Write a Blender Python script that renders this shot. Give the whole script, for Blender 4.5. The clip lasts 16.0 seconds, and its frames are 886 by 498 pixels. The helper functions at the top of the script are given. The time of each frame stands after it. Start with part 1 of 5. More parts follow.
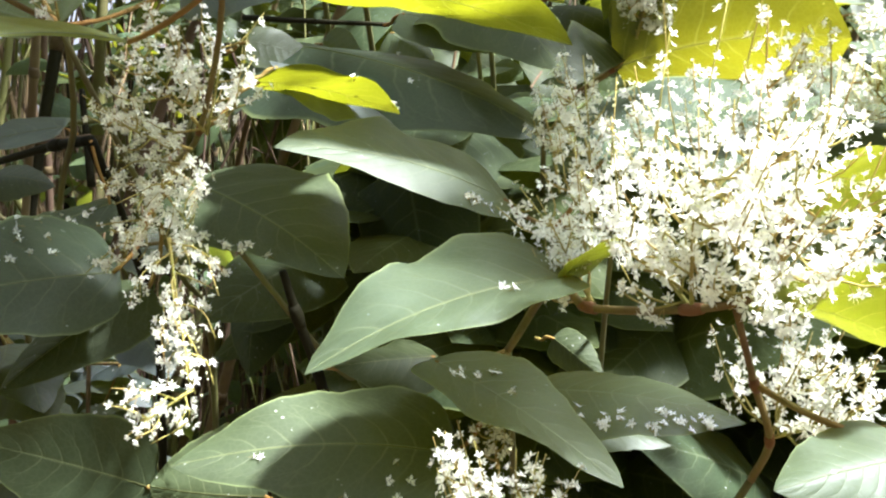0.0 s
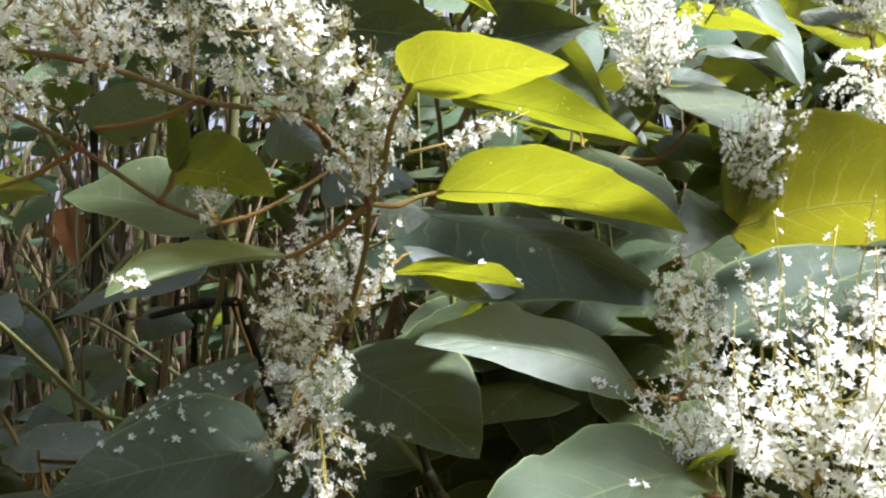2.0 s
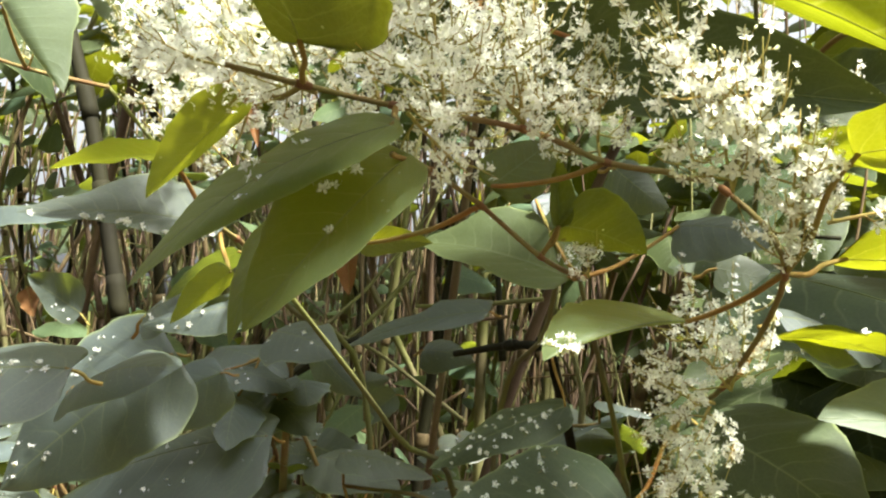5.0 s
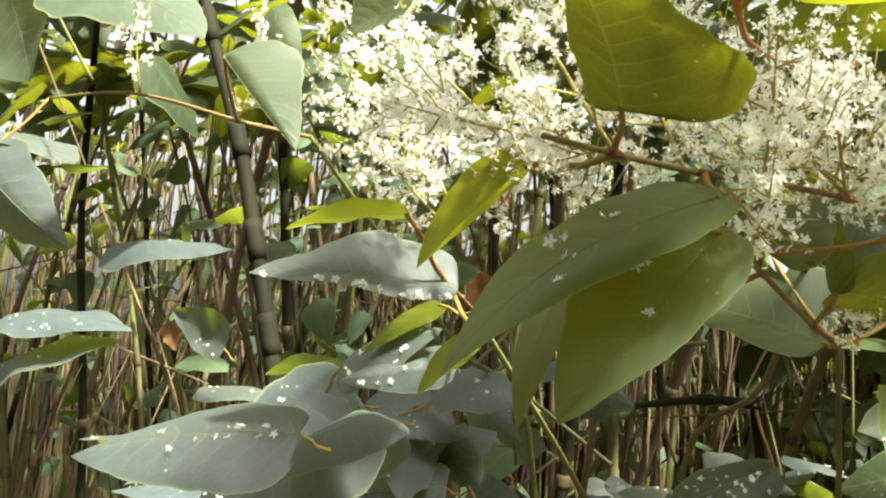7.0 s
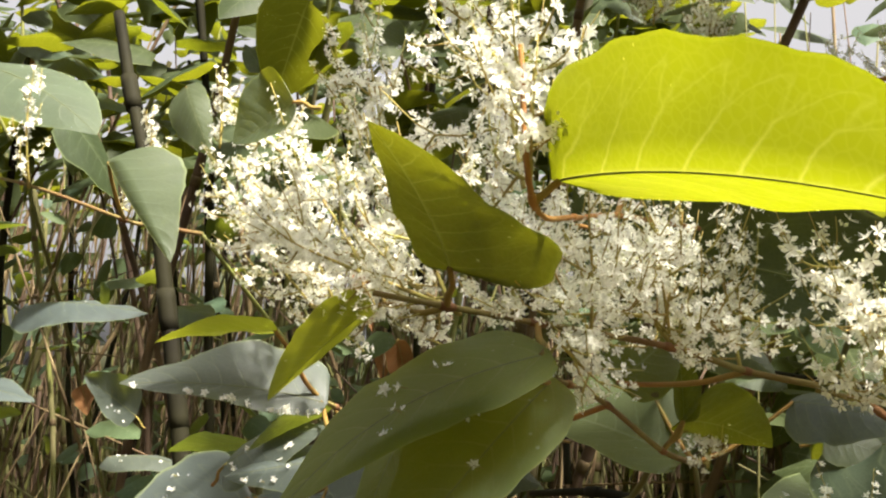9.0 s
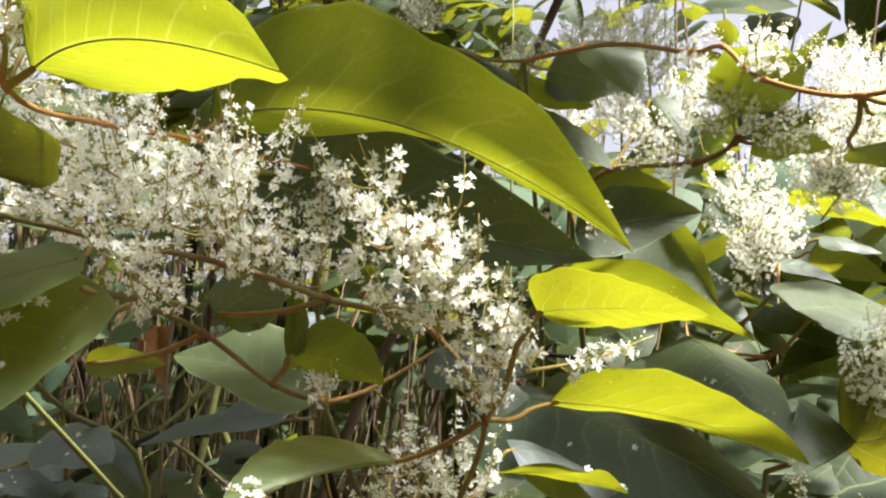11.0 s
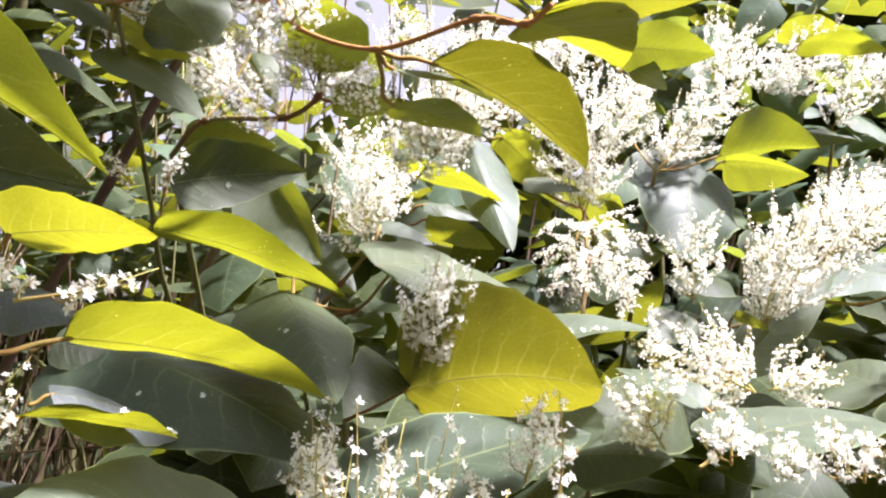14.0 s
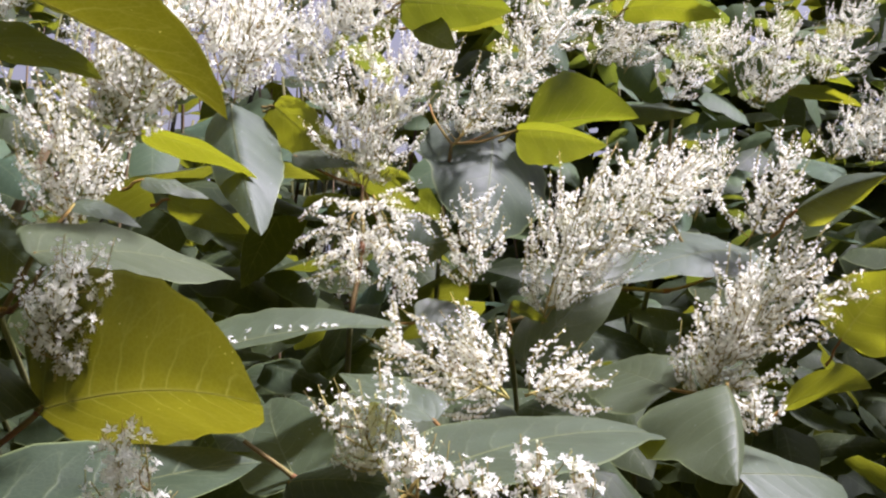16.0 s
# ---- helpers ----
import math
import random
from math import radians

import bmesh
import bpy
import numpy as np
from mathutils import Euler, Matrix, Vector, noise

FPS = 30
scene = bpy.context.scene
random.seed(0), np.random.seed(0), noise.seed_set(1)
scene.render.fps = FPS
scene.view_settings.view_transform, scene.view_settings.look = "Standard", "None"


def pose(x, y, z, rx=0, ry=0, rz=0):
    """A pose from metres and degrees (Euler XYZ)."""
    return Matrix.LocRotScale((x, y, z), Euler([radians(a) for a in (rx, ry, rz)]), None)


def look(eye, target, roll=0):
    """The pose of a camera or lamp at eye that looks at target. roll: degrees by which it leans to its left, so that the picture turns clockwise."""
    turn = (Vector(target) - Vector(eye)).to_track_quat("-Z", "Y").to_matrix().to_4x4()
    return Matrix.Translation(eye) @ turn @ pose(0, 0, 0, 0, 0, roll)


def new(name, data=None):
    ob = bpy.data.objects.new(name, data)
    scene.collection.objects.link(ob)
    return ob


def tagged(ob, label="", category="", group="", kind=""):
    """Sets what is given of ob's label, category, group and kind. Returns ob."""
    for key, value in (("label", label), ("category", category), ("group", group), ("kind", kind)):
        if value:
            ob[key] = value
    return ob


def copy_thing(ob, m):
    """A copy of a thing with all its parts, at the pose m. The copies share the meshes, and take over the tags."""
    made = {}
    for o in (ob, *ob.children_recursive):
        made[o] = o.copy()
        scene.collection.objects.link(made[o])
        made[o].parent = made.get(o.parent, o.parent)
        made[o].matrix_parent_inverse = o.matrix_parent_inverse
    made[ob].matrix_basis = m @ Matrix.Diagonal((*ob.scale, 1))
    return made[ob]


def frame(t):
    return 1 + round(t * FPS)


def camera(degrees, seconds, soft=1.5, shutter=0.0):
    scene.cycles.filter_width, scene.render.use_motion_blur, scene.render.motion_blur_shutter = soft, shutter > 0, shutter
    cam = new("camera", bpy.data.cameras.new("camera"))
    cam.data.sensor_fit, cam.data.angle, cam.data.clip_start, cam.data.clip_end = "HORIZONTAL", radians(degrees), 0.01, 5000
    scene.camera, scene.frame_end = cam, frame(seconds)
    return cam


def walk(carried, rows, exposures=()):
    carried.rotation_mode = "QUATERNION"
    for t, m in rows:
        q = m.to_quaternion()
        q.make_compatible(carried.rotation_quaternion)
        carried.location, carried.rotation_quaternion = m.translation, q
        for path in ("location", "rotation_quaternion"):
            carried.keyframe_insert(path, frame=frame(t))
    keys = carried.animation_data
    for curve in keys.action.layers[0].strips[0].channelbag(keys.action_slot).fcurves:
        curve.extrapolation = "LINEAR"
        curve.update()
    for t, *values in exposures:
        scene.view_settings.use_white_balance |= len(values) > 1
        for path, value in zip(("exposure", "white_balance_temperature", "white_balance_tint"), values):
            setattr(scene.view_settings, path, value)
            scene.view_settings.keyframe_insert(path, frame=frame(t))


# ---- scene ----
cam = camera(49.5, 16.0, 2.2)
PATH = [
    (0, (0.029, -0.01, 1.396), (-0.13, 1.982, 1.332), 0.1),
    (0.5, (0.044, -0.01, 1.411), (-0.135, 1.982, 1.399), -1.1),
    (1, (0.041, -0.018, 1.42), (-0.189, 1.968, 1.452), -1.6),
    (1.5, (0.032, -0.031, 1.429), (-0.258, 1.946, 1.516), -1.7),
    (2, (0.025, -0.042, 1.435), (-0.357, 1.916, 1.572), -1.2),
    (2.5, (0.021, -0.054, 1.439), (-0.423, 1.888, 1.618), -0.5),
    (3, (0.008, -0.061, 1.444), (-0.482, 1.867, 1.646), -0.3),
    (3.5, (-0.008, -0.063, 1.445), (-0.581, 1.841, 1.664), 0.1),
    (4, (-0.021, -0.064, 1.449), (-0.693, 1.809, 1.653), 0.7),
    (4.5, (-0.035, -0.065, 1.448), (-0.783, 1.779, 1.647), 1.6),
    (5, (-0.048, -0.065, 1.448), (-0.848, 1.757, 1.642), 2.1),
    (5.2, (-0.054, -0.067, 1.45), (-0.885, 1.74, 1.656), 2.2),
    (7.3, (-0.129, -0.076, 1.469), (-1.102, 1.655, 1.71), 3.0),
    (7.5, (-0.128, -0.073, 1.471), (-1.104, 1.654, 1.725), 3.2),
    (8, (-0.128, -0.073, 1.481), (-1.099, 1.653, 1.761), 3.9),
    (8.5, (-0.117, -0.076, 1.493), (-1.062, 1.659, 1.807), 3.8),
    (9, (-0.089, -0.075, 1.501), (-0.949, 1.7, 1.835), 3.6),
    (9.5, (-0.054, -0.065, 1.498), (-0.822, 1.75, 1.838), 2.8),
    (9.7, (-0.041, -0.061, 1.496), (-0.766, 1.775, 1.822), 2.2),
    (11.8, (0.023, -0.048, 1.457), (-0.395, 1.866, 1.86), 4.8),
    (12, (0.028, -0.048, 1.455), (-0.351, 1.876, 1.847), 4.6),
    (12.5, (0.049, -0.042, 1.455), (-0.221, 1.904, 1.832), 4.1),
    (13, (0.061, -0.037, 1.453), (-0.135, 1.918, 1.825), 3.2),
    (13.5, (0.073, -0.041, 1.453), (-0.05, 1.92, 1.824), 3.1),
    (14, (0.095, -0.039, 1.457), (0.119, 1.926, 1.832), 2.6),
    (14.5, (0.117, -0.011, 1.461), (0.36, 1.935, 1.854), 0.7),
    (15, (0.139, 0.027, 1.468), (0.571, 1.935, 1.883), -1.4),
    (15.5, (0.168, 0.056, 1.469), (0.578, 1.98, 1.828), -1.0),
    (16, (0.221, 0.069, 1.476), (0.424, 2.025, 1.841), 0.9),
]
walk(cam, [(t, look(eye, target, roll)) for t, eye, target, roll in PATH],
     [(0, 2.78, 5680, 13), (0.5, 2.33, 5430, 19), (1, 2.23, 5380, 21), (2.5, 2.28, 5600, 19), (4, 1.95, 6340, 6), (4.5, 2.46, 6490, 3), (5, 2.68, 6330, 7), (7.5, 2.72, 6450, 7), (9, 2.24, 6680, 13),
      (9.5, 2.34, 6520, 14), (11.8, 2.36, 5930, 19), (12.5, 2.50, 5880, 22), (13.6, 2.58, 5880, 28), (14, 2.48, 5780, 31), (14.5, 1.54, 5600, 30), (15, 1.52, 5680, 31), (16, 1.42, 5680, 32)])

# ---- light ----
SUN_AZ, SUN_EL = 114.0, 59.0      # degrees: azimuth from +y towards +x, height
world = bpy.data.worlds.new("sky")
scene.world = world
world.use_nodes = True
wt = world.node_tree
sky = wt.nodes.new("ShaderNodeTexSky")
sky.sky_type = "NISHITA"
sky.sun_disc = False
sky.sun_elevation = radians(SUN_EL)
sky.sun_rotation = radians(SUN_AZ)
sky.air_density, sky.dust_density = 1.0, 8.0
haze = wt.nodes.new("ShaderNodeHueSaturation")      # a thin white haze
haze.inputs["Saturation"].default_value = 0.1
wt.links.new(sky.outputs[0], haze.inputs["Color"])
wt.links.new(haze.outputs[0], wt.nodes["Background"].inputs[0])
wt.nodes["Background"].inputs[1].default_value = 0.06
sun = new("sun", bpy.data.lights.new("sun", "SUN"))
sun.data.energy, sun.data.angle, sun.data.color = 5.0, radians(5), (1.0, 0.95, 0.86)
sa, se = radians(SUN_AZ), radians(SUN_EL)
sun.matrix_world = look((math.sin(sa) * math.cos(se) * 9, math.cos(sa) * math.cos(se) * 9, math.sin(se) * 9), (0, 0, 0))


# ---- materials ----
def material(name):
    m = bpy.data.materials.new(name)
    m.use_nodes = True
    t = m.node_tree
    t.nodes.clear()
    return m, t, t.nodes.new("ShaderNodeOutputMaterial")


def node(t, kind, **inputs):
    n = t.nodes.new(kind)
    for k, v in inputs.items():
        n.inputs[k.replace("_", " ")].default_value = v
    return n


def math_node(t, op, a, b=None, c=None):
    n = t.nodes.new("ShaderNodeMath")
    n.operation = op
    for i, v in enumerate((a, b, c)):
        if v is None:
            continue
        if isinstance(v, (int, float)):
            n.inputs[i].default_value = v
        else:
            t.links.new(v, n.inputs[i])
    return n.outputs[0]


def mix_colour(t, fac, a, b, blend="MIX"):
    n = t.nodes.new("ShaderNodeMix")
    n.data_type, n.blend_type = "RGBA", blend
    for sock, v in ((n.inputs[0], fac), (n.inputs[6], a), (n.inputs[7], b)):
        if hasattr(v, "links"):
            t.links.new(v, sock)
        else:
            sock.default_value = v if isinstance(v, (int, float)) else (*v, 1)
    return n.outputs[2]


def leaf_material(name, top, glow, glow_share, spec, dirt, joined=False):
    """A leaf blade: dull green reflection with a waxy sheen, yellow-green light passing through, net of side veins."""
    m, t, out = material(name)
    uv = t.nodes.new("ShaderNodeUVMap")
    sep = t.nodes.new("ShaderNodeSeparateXYZ")
    t.links.new(uv.outputs[0], sep.inputs[0])
    u, v = sep.outputs[0], sep.outputs[1]
    av = math_node(t, "ABSOLUTE", v)
    info = t.nodes.new("ShaderNodeObjectInfo")
    rnd = t.nodes.new("ShaderNodeNewGeometry").outputs["Random Per Island"] if joined else info.outputs["Random"]
    tex = t.nodes.new("ShaderNodeTexCoord")
    n1 = node(t, "ShaderNodeTexNoise", Scale=38.0, Detail=3.0)
    t.links.new(tex.outputs["Object"], n1.inputs["Vector"])
    n2 = node(t, "ShaderNodeTexNoise", Scale=420.0, Detail=3.0)
    t.links.new(tex.outputs["Object"], n2.inputs["Vector"])
    # side veins rise from the midrib and bow towards the tip
    run = math_node(t, "SUBTRACT", math_node(t, "MULTIPLY", u, 8.5), math_node(t, "MULTIPLY", math_node(t, "POWER", av, 1.35), 2.0))
    run = math_node(t, "ADD", run, math_node(t, "MULTIPLY", n1.outputs[0], 0.9))
    saw = math_node(t, "ABSOLUTE", math_node(t, "SUBTRACT", math_node(t, "FRACT", run), 0.5))
    vein = math_node(t, "SMOOTH_MIN", math_node(t, "MULTIPLY", saw, 16.0), 1.0, 0.3)
    vein = math_node(t, "SUBTRACT", 1.0, vein)
    vein = math_node(t, "MAXIMUM", vein, 0.0)
    vein = math_node(t, "MULTIPLY", vein, math_node(t, "MAXIMUM", math_node(t, "SUBTRACT", 1.0, math_node(t, "MULTIPLY", av, 1.25)), 0.0))
    # the veins join in loops short of the margin
    bay = math_node(t, "MULTIPLY_ADD", math_node(t, "COSINE", math_node(t, "MULTIPLY", run, 6.2832)), 0.15, 0.64)
    loop = math_node(t, "MAXIMUM", math_node(t, "SUBTRACT", 1.0, math_node(t, "MULTIPLY", math_node(t, "ABSOLUTE", math_node(t, "SUBTRACT", av, bay)), 22.0)), 0.0)
    vein = math_node(t, "MAXIMUM", vein, math_node(t, "MULTIPLY", loop, 0.3))
    mid = math_node(t, "SUBTRACT", 1.0, math_node(t, "MULTIPLY", av, 26.0))
    mid = math_node(t, "MAXIMUM", mid, 0.0)
    net = node(t, "ShaderNodeTexVoronoi", Scale=330.0)
    net.feature = "DISTANCE_TO_EDGE"
    t.links.new(tex.outputs["Object"], net.inputs["Vector"])
    fine = math_node(t, "SUBTRACT", 1.0, math_node(t, "MINIMUM", math_node(t, "MULTIPLY", net.outputs[0], 7.0), 1.0))
    veins = math_node(t, "MINIMUM", math_node(t, "ADD", math_node(t, "ADD", vein, mid), math_node(t, "MULTIPLY", fine, 0.18)), 1.0)
    dark = tuple(c * 0.55 for c in top)
    col = mix_colour(t, n1.outputs[0], dark, tuple(c * 1.35 for c in top))
    col = mix_colour(t, math_node(t, "MULTIPLY", rnd, 0.6), col, (top[0] * 1.5, top[1] * 1.15, top[2] * 0.6))
    col = mix_colour(t, math_node(t, "MULTIPLY", veins, 0.36), col, (0.15, 0.175, 0.085))
    # brown nibbled spots
    sp = node(t, "ShaderNodeTexVoronoi", Scale=36.0)
    t.links.new(tex.outputs["Object"], sp.inputs["Vector"])
    spot = math_node(t, "LESS_THAN", math_node(t, "ADD", sp.outputs[0], math_node(t, "MULTIPLY", n2.outputs[0], 0.12)), dirt)
    col = mix_colour(t, math_node(t, "MULTIPLY", spot, 0.75), col, (0.09, 0.06, 0.02))
    # pale specks of pollen and dust, in drifts
    sk = node(t, "ShaderNodeTexVoronoi", Scale=190.0)
    t.links.new(tex.outputs["Object"], sk.inputs["Vector"])
    speck = math_node(t, "LESS_THAN", math_node(t, "ADD", sk.outputs[0], math_node(t, "MULTIPLY", n1.outputs[0], -0.75)), -0.36)
    col = mix_colour(t, math_node(t, "MULTIPLY", speck, 0.55), col, (0.42, 0.43, 0.36))
    # thin pale margin
    rim = math_node(t, "MULTIPLY", math_node(t, "MAXIMUM", math_node(t, "SUBTRACT", av, 0.95), 0.0), 20.0)
    col = mix_colour(t, math_node(t, "MULTIPLY", rim, 0.6), col, (0.19, 0.23, 0.08))
    gl = mix_colour(t, n1.outputs[0], tuple(c * 0.75 for c in glow), tuple(c * 1.2 for c in glow))
    gl = mix_colour(t, math_node(t, "MULTIPLY", rnd, 0.5), gl, (glow[0] * 0.6, glow[1] * 0.8, glow[2]))
    gl = mix_colour(t, math_node(t, "MULTIPLY", veins, 0.3), gl, (0.55, 0.53, 0.10))
    gl = mix_colour(t, math_node(t, "MULTIPLY", spot, 0.8), gl, (0.06, 0.05, 0.01))
    # the blade swells between the sunken veins
    bump = node(t, "ShaderNodeBump", Strength=0.45, Distance=0.0009)
    swell = math_node(t, "MULTIPLY", math_node(t, "MINIMUM", saw, 0.32), math_node(t, "MULTIPLY_ADD", av, -0.8, 1.15))
    h = math_node(t, "ADD", math_node(t, "MULTIPLY", veins, -0.35), math_node(t, "MULTIPLY_ADD", n2.outputs[0], 0.22, swell))
    h = math_node(t, "MULTIPLY_ADD", n1.outputs[0], 1.6, h)
    t.links.new(h, bump.inputs["Height"])
    diff = node(t, "ShaderNodeBsdfPrincipled", Roughness=0.5)
    diff.inputs["Specular IOR Level"].default_value = spec
    t.links.new(col, diff.inputs["Base Color"])
    t.links.new(math_node(t, "ADD", 0.44, math_node(t, "MULTIPLY", n1.outputs[0], 0.25)), diff.inputs["Roughness"])
    t.links.new(bump.outputs[0], diff.inputs["Normal"])
    tr = node(t, "ShaderNodeBsdfTranslucent")
    t.links.new(gl, tr.inputs[0])
    mix = node(t, "ShaderNodeMixShader")
    mix.inputs[0].default_value = glow_share
    t.links.new(diff.outputs[0], mix.inputs[1])
    t.links.new(tr.outputs[0], mix.inputs[2])
    t.links.new(mix.outputs[0], out.inputs[0])
    return m


def stem_material(name, a, b, scale, spec=0.12):
    m, t, out = material(name)
    tex = t.nodes.new("ShaderNodeTexCoord")
    n1 = node(t, "ShaderNodeTexNoise", Scale=scale, Detail=5.0)
    t.links.new(tex.outputs["Object"], n1.inputs["Vector"])
    n2 = node(t, "ShaderNodeTexNoise", Scale=scale * 12, Detail=3.0)
    t.links.new(tex.outputs["Object"], n2.inputs["Vector"])
    r = math_node(t, "SMOOTH_MIN", math_node(t, "MAXIMUM", math_node(t, "MULTIPLY_ADD", n1.outputs[0], 3.0, -1.0), 0.0), 1.0, 0.1)
    col = mix_colour(t, r, a, b)
    col = mix_colour(t, math_node(t, "MULTIPLY", n2.outputs[0], 0.5), col, tuple(c * 0.45 for c in a))
    p = node(t, "ShaderNodeBsdfPrincipled", Roughness=0.7)
    p.inputs["Specular IOR Level"].default_value = spec
    t.links.new(col, p.inputs["Base Color"])
    bump = node(t, "ShaderNodeBump", Strength=0.4, Distance=0.0006)
    t.links.new(n2.outputs[0], bump.inputs["Height"])
    t.links.new(bump.outputs[0], p.inputs["Normal"])
    t.links.new(p.outputs[0], out.inputs[0])
    return m


def petal_material(name, col, share):
    m, t, out = material(name)
    tex = t.nodes.new("ShaderNodeTexCoord")
    n1 = node(t, "ShaderNodeTexNoise", Scale=60.0, Detail=2.0)
    t.links.new(tex.outputs["Object"], n1.inputs["Vector"])
    geo = t.nodes.new("ShaderNodeNewGeometry")
    c = mix_colour(t, math_node(t, "MULTIPLY", geo.outputs["Random Per Island"], 0.35), col, (col[0] * 0.86, col[1] * 0.84, col[2] * 0.62))
    p = node(t, "ShaderNodeBsdfPrincipled", Roughness=0.65)
    p.inputs["Specular IOR Level"].default_value = 0.2
    t.links.new(c, p.inputs["Base Color"])
    tr = node(t, "ShaderNodeBsdfTranslucent")
    t.links.new(c, tr.inputs[0])
    mix = node(t, "ShaderNodeMixShader")
    mix.inputs[0].default_value = share
    t.links.new(p.outputs[0], mix.inputs[1])
    t.links.new(tr.outputs[0], mix.inputs[2])
    t.links.new(mix.outputs[0], out.inputs[0])
    return m


LEAF = leaf_material("leaf_green", (0.034, 0.056, 0.030), (0.34, 0.35, 0.004), 0.32, 0.58, 0.05)
LEAF_OLD = leaf_material("leaf_spotted", (0.033, 0.053, 0.028), (0.33, 0.33, 0.004), 0.36, 0.18, 0.11)
# brighter copy of the leaf: colour and glow stand in for missing sun
LEAF_LIT = leaf_material("leaf_lit_copy", (0.040, 0.066, 0.020), (0.44, 0.46, 0.02), 0.46, 0.6, 0.06)
# darker, less translucent copy of the leaf: shade is put into its colour
LEAF_SHADE_DARK = leaf_material("leaf_shade_dark", (0.025, 0.040, 0.021), (0.30, 0.32, 0.010), 0.14, 0.28, 0.07)
LEAF_OLIVE = leaf_material("leaf_olive", (0.030, 0.050, 0.022), (0.27, 0.25, 0.004), 0.30, 0.35, 0.06)
# darker olive that carries the shade of the leaf hanging above
LEAF_OLIVE_SHADE = leaf_material("leaf_olive_shade", (0.030, 0.046, 0.016), (0.27, 0.25, 0.003), 0.17, 0.12, 0.06)
# bluish sky light on the shaded leaves is tinted into this colour
LEAF_SKY_TINT = leaf_material("leaf_sky_tint", (0.034, 0.050, 0.052), (0.26, 0.30, 0.020), 0.28, 0.8, 0.08)
# dark and bright copies of one thicket leaf: depth of shade is in the colour
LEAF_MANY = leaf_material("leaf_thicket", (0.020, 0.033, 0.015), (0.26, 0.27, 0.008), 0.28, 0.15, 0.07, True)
LEAF_BRIGHT = leaf_material("leaf_thicket_bright", (0.048, 0.082, 0.052), (0.26, 0.30, 0.02), 0.3, 0.14, 0.07, True)
LEAF_DRY = leaf_material("leaf_withered", (0.16, 0.075, 0.03), (0.30, 0.12, 0.03), 0.3, 0.2, 0.15)
MIDRIB = petal_material("midrib_pale", (0.20, 0.22, 0.085), 0.55)
PETIOLE = stem_material("petiole_red_green", (0.22, 0.19, 0.05), (0.26, 0.11, 0.03), 22)
STEM = stem_material("stem_green_brown", (0.19, 0.17, 0.055), (0.15, 0.075, 0.035), 22)
CANE = stem_material("cane_olive", (0.14, 0.15, 0.042), (0.10, 0.08, 0.045), 9)
# dark bark, taken to near-black to hold the shade these canes stand in
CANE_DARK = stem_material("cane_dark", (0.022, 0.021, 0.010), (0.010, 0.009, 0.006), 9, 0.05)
CANE_DRY = stem_material("cane_dry", (0.155, 0.12, 0.058), (0.10, 0.058, 0.034), 12)
CANE_BROWN = stem_material("cane_red_brown", (0.115, 0.078, 0.048), (0.06, 0.038, 0.028), 10)
STEM_ORANGE = stem_material("stem_orange", (0.36, 0.20, 0.06), (0.27, 0.11, 0.035), 30)
NODE = stem_material("node_red_brown", (0.20, 0.10, 0.04), (0.11, 0.05, 0.028), 80)
STALK = stem_material("flower_stalk", (0.36, 0.34, 0.09), (0.32, 0.21, 0.07), 60)
PETAL = petal_material("petal_white", (0.85, 0.855, 0.775), 0.5)
BUD = petal_material("bud_cream", (0.72, 0.74, 0.48), 0.3)


# ---- builders ----
def mesh_object(name, verts, faces, mat, parent=None, uvs=None, smooth=True, label="", mats=None, face_mats=None):
    me = bpy.data.meshes.new(name)
    me.from_pydata(verts, [], faces)
    for mm in (mats or [mat]):
        me.materials.append(mm)
    if face_mats is not None:
        me.polygons.foreach_set("material_index", face_mats)
    if smooth:
        me.polygons.foreach_set("use_smooth", [True] * len(me.polygons))
    if uvs is not None:
        layer = me.uv_layers.new(name="UVMap")
        idx = np.empty(len(me.loops), dtype=np.int32)
        me.loops.foreach_get("vertex_index", idx)
        layer.data.foreach_set("uv", np.asarray(uvs, dtype=np.float32)[idx].ravel())
    me.update()
    ob = new(name, me)
    ob.parent = parent
    if label:
        ob["label"] = label
    return ob


def smooth_line(points, n):
    """Catmull-Rom through the points."""
    p = [np.array(q, float) for q in points]
    if len(p) < 3:
        return [p[0] + (p[-1] - p[0]) * i / n for i in range(n + 1)]
    p = [2 * p[0] - p[1]] + p + [2 * p[-1] - p[-2]]
    out, per = [], max(2, n // (len(p) - 3))
    for k in range(1, len(p) - 2):
        a, b, c, d = p[k - 1:k + 3]
        for i in range(per):
            s = i / per
            out.append(0.5 * (2 * b + (c - a) * s + (2 * a - 5 * b + 4 * c - d) * s * s + (3 * b - a - 3 * c + d) * s ** 3))
    return out + [p[-2]]


